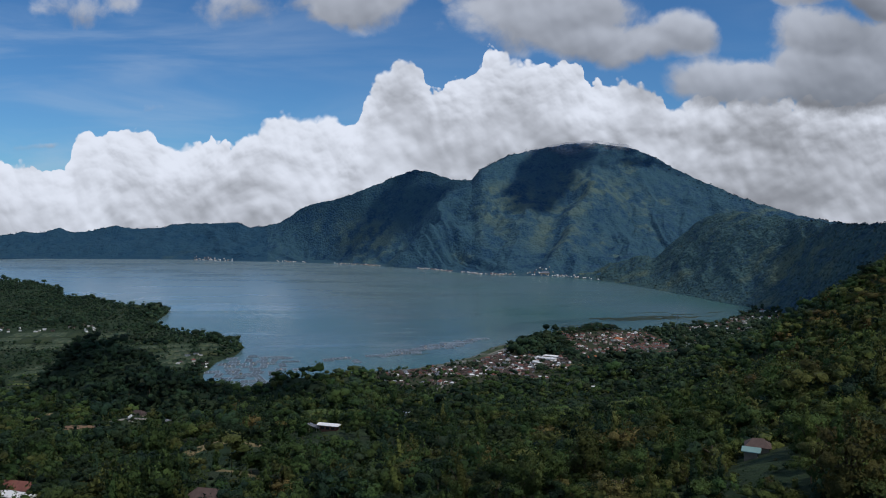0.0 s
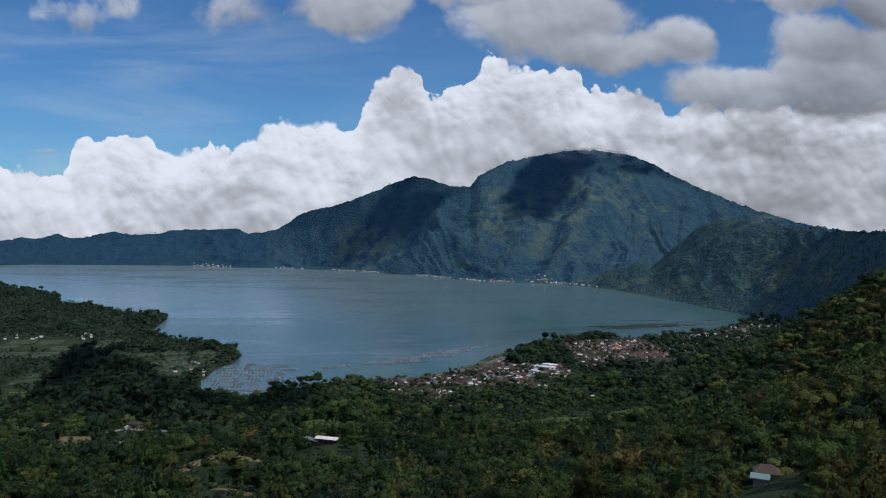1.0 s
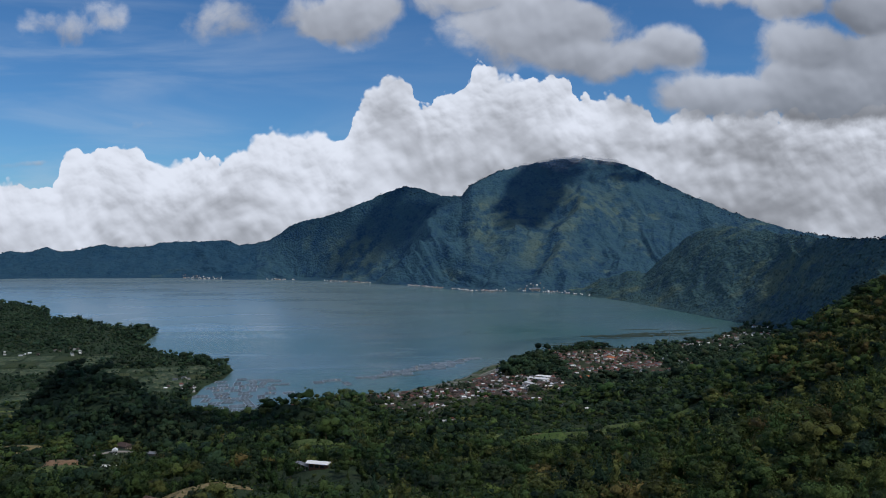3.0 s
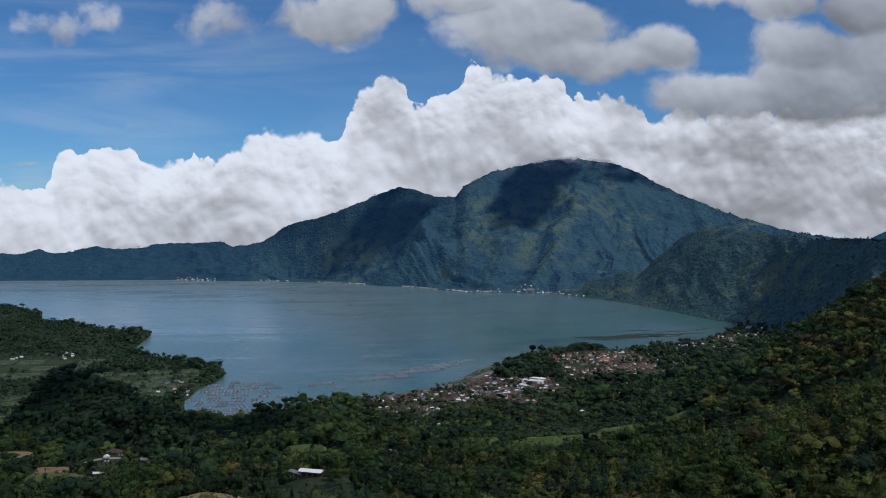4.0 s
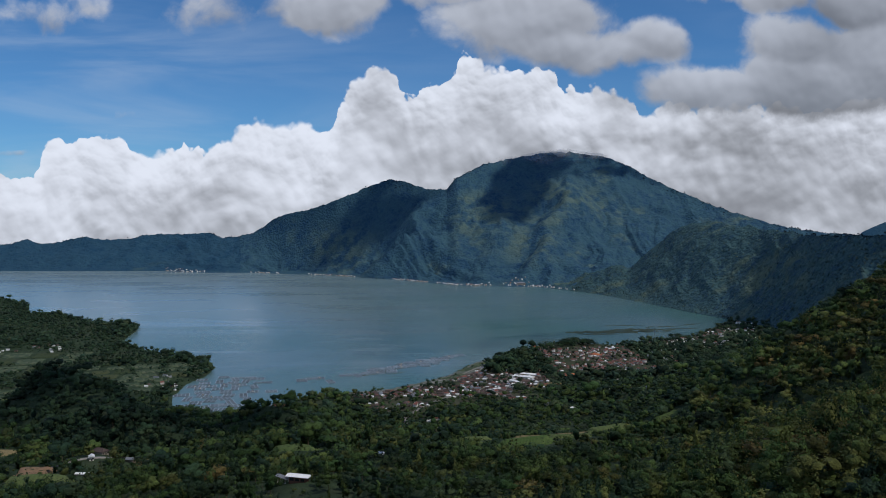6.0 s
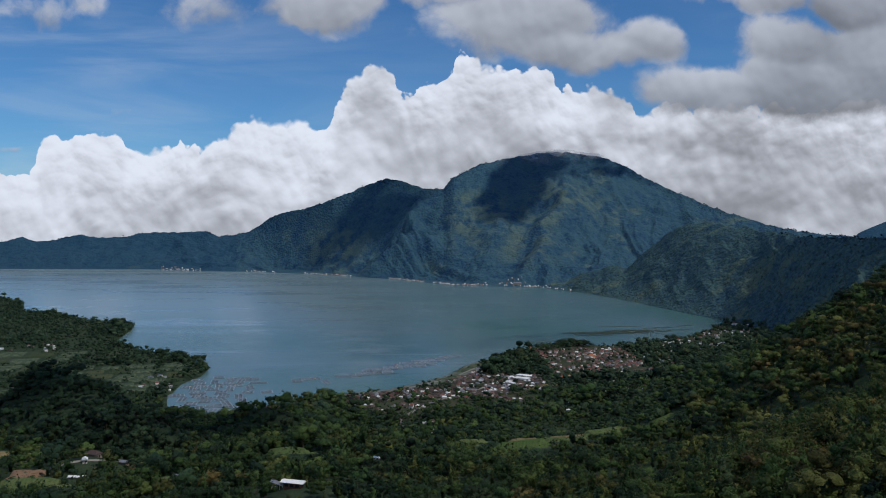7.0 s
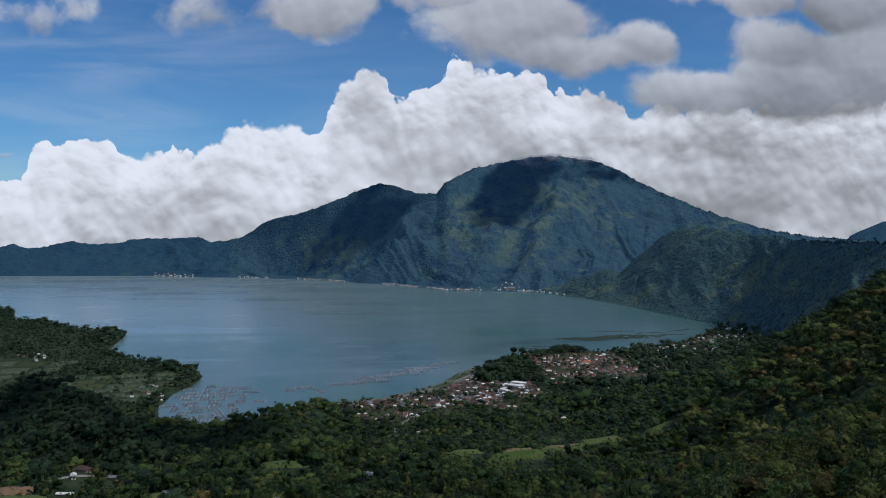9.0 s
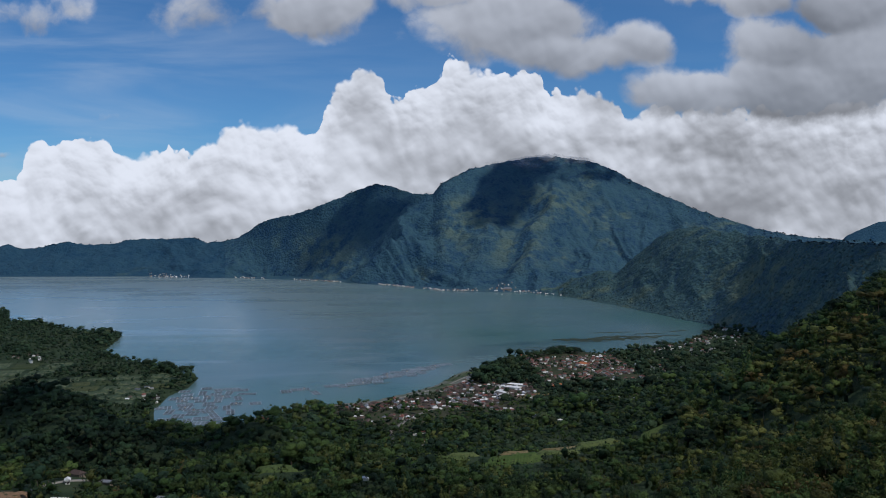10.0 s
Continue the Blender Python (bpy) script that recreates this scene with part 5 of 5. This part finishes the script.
def density(x, y):
    """How thickly trees stand, from 0 to 1."""
    d = shore_distance(x, y)
    clump = fractal(x / 70, y / 70, 3, seed=71) + 0.5
    full = np.full(np.shape(x), 0.95)
    plain_by_lake = smooth(y, 1040, 1200)
    spread_out = np.where(x < -330, 0.70 + 0.5 * smooth(clump, 0.42, 0.66), 0.6 + 0.5 * smooth(clump, 0.35, 0.7))
    rho = full * (1 - plain_by_lake) + spread_out * plain_by_lake
    town = (x > -105) & (x < 225) & (y > town_front(x) - 6)
    rho = np.where(town, 0.5 + 0.6 * smooth(fractal(x / 34, y / 34, 2, seed=66) + 0.5, 0.44, 0.62), rho)
    rho = np.where((x > 225) & (x < 425) & (y > 1395) & (d < 330), 0.42, rho)
    ex, ey = x + 40 * fractal(x / 40, y / 40, 2, seed=15), y + 60 * fractal(x / 40, y / 40, 2, seed=16)
    rho = np.where((ex > 120) & (ex < 236) & (ey > 1385) & (ey < 1650) & (d > 18), 1.0, rho)
    rho = np.where((x > 225) & (x < 330) & (y > 1640) & (d > 5) & (d < 60), 0.75, rho)
    rho = np.where((x > 560) & (y > 1650) & (d < 150), 0.3, rho)
    rho = np.where((d < 3) | ((x > -130) & (x < 130) & (d < 28) & (y > 1200)), 0.0, rho)
    rho = np.where((x > -130) & (x < 150) & (d < 44) & (y > 1200), 0.12 * rho, rho)
    for fx, fy, hw, hl, ca, sa in FIELDS:
        a, b = ca * (x - fx) + sa * (y - fy), -sa * (x - fx) + ca * (y - fy)
        rho = np.where((np.abs(a) < hw) & (np.abs(b) < hl), 0.16 if fy < 1000 else 0.62, rho)
    rho = np.where((x < -360) & (d > 2) & (d < 26 + 36 * fractal(x / 60, y / 60, 2, seed=91)) & (y > 1400), 0.95, rho)
    return rho


HOUSES = np.array(taken, float)


def scatter(near, far, gap):
    """Places for trees between two depths, on a shaken grid."""
    side = 0.63 * far + 30
    gx, gy = np.meshgrid(np.arange(-side, side, gap), np.arange(near, far, gap))
    x, y = gx.ravel() + leaf_dice.uniform(-0.48, 0.48, gx.size) * gap, gy.ravel() + leaf_dice.uniform(-0.48, 0.48, gx.size) * gap
    keep = (np.abs(x) < 0.63 * y + 30) & (leaf_dice.random(x.size) < density(x, y))
    x, y = x[keep], y[keep]
    clear = np.ones(len(x), bool)
    for hx, hy in HOUSES[(HOUSES[:, 1] > near - 30) & (HOUSES[:, 1] < far + 30)]:
        reach = (4.0 if hy < 260 else 6.5) if hy < 800 else 4.2
        front = (np.abs(x - hx * y / max(hy, 1.0)) < reach) & (y < hy) & (y > hy - (9 if hy < 260 else 17 if hy < 800 else 3))
        clear &= ~((np.hypot(x - hx, y - hy) < reach) | front)
    return x[clear], y[clear]


FORMS = ["round", "tall", "round", "wide", "tall", "round", "spire", "bush"]
SHAPE = {"round": (1.2, 1.0), "tall": (1.12, 1.35), "wide": (1.4, 0.95), "spire": (0.95, 1.5), "bush": (1.1, 0.7)}


CLEARINGS = [(f[0], f[1], f[2] * 1.05) for f in FIELDS if f[1] < 950] + [(h[0], h[1], 4.0 if h[1] < 260 else 8.0) for h in HOUSES if h[1] < 950] + [(-885, 1700, 110)]


def plant(x, y, gen):
    """Choose form, size, tone and turn of each tree."""
    n = len(x)
    stand_noise = fractal(x / 90, y / 90, 3, seed=81)
    form = gen.integers(0, len(FORMS), n)
    size = (6.4 + 9.8 * gen.random(n) ** 1.4) * (1 + 0.7 * stand_noise) * np.where(gen.random(n) < 0.07, 1.35, 1.0)
    size = size * np.interp(y, [150, 400], [0.66, 1.0])
    # low growth on the uphill side of clearings and houses
    for cx, cy, hw in CLEARINGS:
        front = (np.abs(x - cx * y / cy) < hw) & (y < cy + 4) & (y > cy - np.clip(0.16 * cy, 0, 75 if cy < 1000 else 170))
        size = np.where(front, size * 0.32, size)
    size = np.where((x > -115) & (x < 260) & (y > 830) & (y < 1085), size * 0.72, size)
    size = np.where((x > -105) & (x < 225) & (y > town_front(x) - 20) & (y < 1470) & ~((x > 118) & (y > 1380)), size * 0.7, size)
    size = np.where((x > 120) & (x < 236) & (y > 1385) & (y < 1650), size * 1.35, size)
    size = np.where((x > 235) & (x < 430) & (y > 1390), size * 0.62, size)
    shore_wood = (x < -360) & (y > 1400) & (shore_distance(x, y) < 36)
    size = np.where((x < -330) & (y > 1150) & ~shore_wood, size * 0.66, size)
    for fx, fy, hw, hl, ca, sa in FIELDS:
        if fy > 1000:
            a, b = ca * (x - fx) + sa * (y - fy), -sa * (x - fx) + ca * (y - fy)
            size = np.where((np.abs(a) < hw) & (np.abs(b) < hl) & ~shore_wood, size * 0.42, size)
    # Sunlight put into the leaf choice: paler crowns more often towards the right.
    sunlit_right = smooth(x / np.maximum(y, 1), 0.05, 0.5)
    tone = np.where(gen.random(n) < 0.10 + 0.36 * sunlit_right * (y < 700) + 0.15 * sunlit_right, 1, np.where(gen.random(n) < 0.36, 2, 0))
    # dark stands on the long mound and by the shore
    k = np.clip(((x + 257) * -193 + (y - 809) * 196) / (193.0 ** 2 + 196.0 ** 2), 0, 1)
    mound = np.hypot(x + 257 + 193 * k, y - 809 - 196 * k) < 70
    grove = (x > 110) & (x < 240) & (y > 1380) & (y < 1690)
    tone = np.where(mound | grove | ((x < -330) & (y > 1250) & (gen.random(n) < 0.6)), 2, tone)
    return form, size, tone, gen.uniform(0, 6.28, n)


def forest(name, label, x, y, count, spray, hearts, variants=5, leaves=None, scale=1.0):
    """One wood of many joined trees: sprays of leaves, hearts and stems."""
    gen = np.random.default_rng(len(x))
    form, size, tone, turn = plant(x, y, gen)
    size = size * scale
    z = near_height(x, y)
    verts, mats, normals, tints = [], [], [], []
    own = gen.random(len(x))
    for f, kind in enumerate(FORMS):
        for k in range(variants):
            sel = np.where((form == f) & (np.arange(len(x)) % variants == k))[0]
            if not len(sel):
                continue
            body, facing = crown(kind, count, np.random.default_rng(100 * f + k), spray, hearts)
            wide, tall = SHAPE[kind]
            c, s = np.cos(turn[sel])[:, None, None], np.sin(turn[sel])[:, None, None]
            bx, by, bz = body[None, ..., 0], body[None, ..., 1], body[None, ..., 2]
            w = (size[sel] * wide)[:, None, None]
            h = (size[sel] * tall)[:, None, None]
            co = np.stack([x[sel][:, None, None] + w * (c * bx - s * by), y[sel][:, None, None] + w * (s * bx + c * by), z[sel][:, None, None] - 0.3 + h * bz], -1)
            verts.append(co.reshape(-1, 3))
            nx, ny, nz = facing[None, ..., 0], facing[None, ..., 1], facing[None, ..., 2]
            turned = np.stack([c * nx - s * ny, s * nx + c * ny, nz + 0 * c], -1)
            normals.append(turned.reshape(-1, 3))
            mats.append(np.repeat(tone[sel], len(body)))
            tints.append(np.repeat(own[sel], len(body)))
            if count < 50:
                continue
            r = (0.022 * size[sel])[:, None]
            cx, cy, cz = x[sel][:, None], y[sel][:, None], z[sel][:, None]
            top = cz + (0.55 * size[sel] * tall)[:, None]
            for p, q in ((0, 1), (1, 2), (2, 0)):
                ax, ay, qx, qy = math.cos(p * 2.1), math.sin(p * 2.1), math.cos(q * 2.1), math.sin(q * 2.1)
                stem = np.stack([np.concatenate([cx + r * ax, cy + r * ay, cz - 0.6], 1), np.concatenate([cx + r * qx, cy + r * qy, cz - 0.6], 1),
                                 np.concatenate([cx, cy, top], 1)], 1)
                verts.append(stem.reshape(-1, 3))
                mats.append(np.full(len(sel), 3))
                tints.append(own[sel])
                normals.append(np.tile((ax + qx, ay + qy, 0.0), (3 * len(sel), 1)))
    verts = np.concatenate(verts)
    ob = mesh_object(name, verts, np.arange(len(verts)).reshape(-1, 3), leaves or [LEAVES, PALE_LEAVES, DARK_LEAVES, BARK], smooth_shade=True, mat_index=np.concatenate(mats), normals=np.concatenate(normals), tint=np.concatenate(tints))
    return tagged(ob, label, "woodland", kind="stuff")


def tree_model(kind, seed, leaves, label):
    """One tree, 1 m high and wide before it is scaled: a tapered trunk with limbs and a crown."""
    gen = np.random.default_rng(seed)
    ob = thing("tree", label, "tree", "trees of the slope")
    body, facing = crown(kind, 1400, gen, 0.022, 11)
    wide, tall = SHAPE[kind]
    body = body * np.array([wide, wide, tall])
    mesh_object("crown", body.reshape(-1, 3), np.arange(len(body) * 3).reshape(-1, 3), leaves, ob, smooth_shade=True, normals=facing.reshape(-1, 3))
    bm = bmesh.new()
    stem_top = 0.6 * tall

    def limb(a, b, r0, r1):
        d = Vector(b) - Vector(a)
        m = Matrix.Translation((Vector(a) + Vector(b)) / 2) @ d.to_track_quat("Z", "Y").to_matrix().to_4x4()
        bmesh.ops.create_cone(bm, cap_ends=True, segments=6, radius1=r0, radius2=r1, depth=d.length, matrix=m)

    limb((0, 0, -0.06), (0.01, 0.01, stem_top), 0.028, 0.012)
    for k in range(4):
        a = k * 1.6 + gen.uniform(0, 1)
        low = stem_top * gen.uniform(0.45, 0.8)
        limb((0, 0, low), (0.22 * math.cos(a) * wide, 0.22 * math.sin(a) * wide, low + 0.2 * tall), 0.013, 0.005)
    part("trunk", bm, BARK, ob)
    return ob


def build_near_trees(x, y):
    """The nearest trees are things of their own."""
    gen = np.random.default_rng(5)
    form, size, tone, turn = plant(x, y, gen)
    z = near_height(x, y)
    words = {"round": "broad-crowned", "tall": "tall narrow", "wide": "flat spreading", "spire": "pointed", "bush": "low bushy"}
    shades = ("dark green leafy", "yellowish green leafy", "deep green leafy")
    made = {}
    for k in range(len(x)):
        kind = FORMS[form[k]]
        key = (kind, int(tone[k]), k % 2)
        m = pose(float(x[k]), float(y[k]), float(z[k]), 0, 0, float(np.degrees(turn[k]))) @ Matrix.Scale(float(size[k]), 4)
        if key not in made:
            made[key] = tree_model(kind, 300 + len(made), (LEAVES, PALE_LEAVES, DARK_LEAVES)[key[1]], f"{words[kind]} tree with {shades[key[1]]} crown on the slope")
            made[key].matrix_basis = m
        else:
            again(made[key], m)


def banana_clump(label="pale green banana clump with drooping blades"):
    ob = thing("banana_plant", label, "banana plant", "banana clumps")
    gen = np.random.default_rng(8)
    bm = bmesh.new()
    for k in range(3):
        bmesh.ops.create_cone(bm, cap_ends=True, segments=6, radius1=0.16, radius2=0.1, depth=2.4, matrix=Matrix.Translation((0.6 * math.cos(k * 2.1), 0.6 * math.sin(k * 2.1), 1.1)))
    part("stem", bm, PALE_LEAVES, ob)
    for k in range(18):
        a, base = gen.uniform(0, 6.28), k % 3
        x0, y0 = 0.6 * math.cos(base * 2.1), 0.6 * math.sin(base * 2.1)
        reach, lift = gen.uniform(1.3, 2.2), gen.uniform(0.9, 2.2)
        bm = bmesh.new()
        rows = []
        for t in np.linspace(0, 1, 6):
            r, z = reach * t, 2.2 + lift * (t - 0.62 * t * t * 1.5)
            w = 0.36 * math.sin(math.pi * min(0.12 + 0.85 * t, 1.0))
            cx, cy = x0 + r * math.cos(a), y0 + r * math.sin(a)
            rows.append([bm.verts.new((cx - q * w * math.sin(a), cy + q * w * math.cos(a), z - abs(q) * w * 0.35)) for q in (-1, 0, 1)])
        for p, q in zip(rows[:-1], rows[1:]):
            bm.faces.new((p[0], p[1], q[1], q[0]))
            bm.faces.new((p[1], p[2], q[2], q[1]))
        part("blade", bm, BROAD_BLADES, ob)
    return ob


x, y = (np.concatenate(c) for c in zip(scatter(118, 300, 7.2), scatter(300, 520, 9.0)))
# the ground close below the viewer stays bare of trees where nothing of it shows
shown = near_height(x, y) + 14 > 256 - 0.40 * y
x, y = x[shown], y[shown]
order = np.argsort(np.hypot(x, y))
near_set, rest_set = order[:300], order[300:]
build_near_trees(x[near_set], y[near_set])
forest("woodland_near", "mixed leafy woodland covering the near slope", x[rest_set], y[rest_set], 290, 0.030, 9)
x, y = scatter(118, 235, 4.8)
low = (x > 22) & (x < 150)
forest("undergrowth", "thick low bushes under the trees of the near slope", x[low], y[low], 120, 0.05, 5, scale=0.62)
x, y = scatter(520, 830, 9.3)
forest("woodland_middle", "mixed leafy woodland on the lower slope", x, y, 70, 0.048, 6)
x, y = scatter(830, 1250, 9.4)
forest("woodland_lower", "dense green woodland above the lake plain", x, y, 26, 0.07, 4, leaves=[LEAVES, PLAIN_LEAVES_HAZED, DARK_LEAVES, BARK])
x, y = scatter(1250, 1700, 10.0)
forest("woodland_shore", "trees and copses between fields and houses by the lake", x, y, 14, 0.10, 3, leaves=[PLAIN_LEAVES_HAZED, PLAIN_LEAVES_HAZED, DARK_LEAVES, BARK])
x, y = scatter(1700, 3150, 10.5)
forest("woodland_plain", "scattered trees and copses on the lake plain", x, y, 12, 0.11, 2, leaves=[PLAIN_LEAVES_HAZED, PLAIN_LEAVES_HAZED, DARK_LEAVES, BARK])

# great old trees by the shore village
great = tree_model("bush", 901, DARK_LEAVES, "huge dark spreading tree by the shore village")
great["group"] = "great trees by the shore"
great.matrix_basis = stand(262, 1650, 30, 0, 36)
for gx, gy, turn, size in ((318, 1700, 80, 36), (340, 1706, 200, 38), (362, 1700, 140, 30), (582, 1812, 10, 32), (300, 1690, 260, 24)):
    again(great, stand(gx, gy, turn, 0, size))

clump = banana_clump()
clump.matrix_basis = stand(96, 300, 20)
for bx, by, turn, scale in ((76, 262, 50, 1.2), (66, 238, 140, 1.2), (112, 268, 10, 1.3), (100, 251, 200, 1.1), (-66, 330, 80, 1.2), (-58, 338, 30, 1.1), (-46, 306, 250, 1.2),
                            (-92, 322, 5, 1.3), (44, 222, 15, 1.1), (-30, 262, 75, 1.2), (150, 330, 120, 1.2), (-120, 372, 40, 1.3), (85, 282, 310, 1.2)):
    again(clump, stand(bx, by, turn, 0, scale))


def shoulder_trees():
    """The wood on the mountain's shoulder and its foot: crowns that stand out of the slope."""
    gen = np.random.default_rng(27)
    u, t = gen.uniform(0.19, 0.60, 7600), gen.uniform(0.015, 0.99, 7600) ** 1.15
    x, y, z = shoulder_point(u, t)
    size = gen.uniform(3.2, 6.2, len(x))
    own = gen.random(len(x))
    verts, normals, tints = [], [], []
    for k in range(8):
        body, facing = crown(("round", "bush", "tall", "wide")[k % 4], 10, np.random.default_rng(60 + k), 0.2, 1)
        sel = np.arange(len(x)) % 8 == k
        verts.append((body[None] * size[sel][:, None, None, None] + np.stack([x[sel], y[sel], z[sel] - 2.5], -1)[:, None, None, :]).reshape(-1, 3))
        normals.append(np.tile(facing.reshape(-1, 3), (sel.sum(), 1)))
        tints.append(np.repeat(own[sel], len(body)))
    verts = np.concatenate(verts)
    ob = mesh_object("woodland_shoulder", verts, np.arange(len(verts)).reshape(-1, 3), SHOULDER_LEAVES_HAZED, smooth_shade=True, normals=np.concatenate(normals), tint=np.concatenate(tints))
    tagged(ob, "dense woodland on the mountain's shoulder above the lake", "woodland", kind="stuff")


shoulder_trees()


def skyline_trees():
    """Single trees that break the line of the crests."""
    gen = np.random.default_rng(17)
    u = np.concatenate([np.concatenate([gen.uniform(-0.62, 0.09, 560), gen.uniform(0.245, 0.6, 340)]), gen.normal(-0.028, 0.012, 60), gen.normal(0.06, 0.02, 60)])
    x, y, z = mountain_point(u, np.where(gen.random(len(u)) < 0.6, 0.999, gen.uniform(0.97, 1.0, len(u))))
    u2 = gen.uniform(0.45, 0.66, 200)
    x2, y2, z2 = shoulder_point(u2, gen.uniform(0.97, 1.02, 200))
    x, y, z = np.concatenate([x, x2]), np.concatenate([y, y2]), np.concatenate([z, z2])
    size = gen.uniform(2.6, 6.0, len(x)) * np.where(gen.random(len(x)) < 0.12, 1.7, 1.0)
    verts = []
    for k in range(6):
        body, facing = crown(("round", "tall", "bush")[k % 3], 8, np.random.default_rng(k), 0.2, 2)
        sel = np.arange(len(x)) % 6 == k
        s = size[sel][:, None, None, None]
        verts.append((body[None] * s + np.stack([x[sel], y[sel], z[sel] - 1.5], -1)[:, None, None, :]).reshape(-1, 3))
    verts = np.concatenate(verts)
    ob = mesh_object("crest_woodland", verts, np.arange(len(verts)).reshape(-1, 3), CREST_LEAVES_HAZED)
    tagged(ob, "thin line of trees along the mountain crests", "woodland", kind="stuff")


skyline_trees()
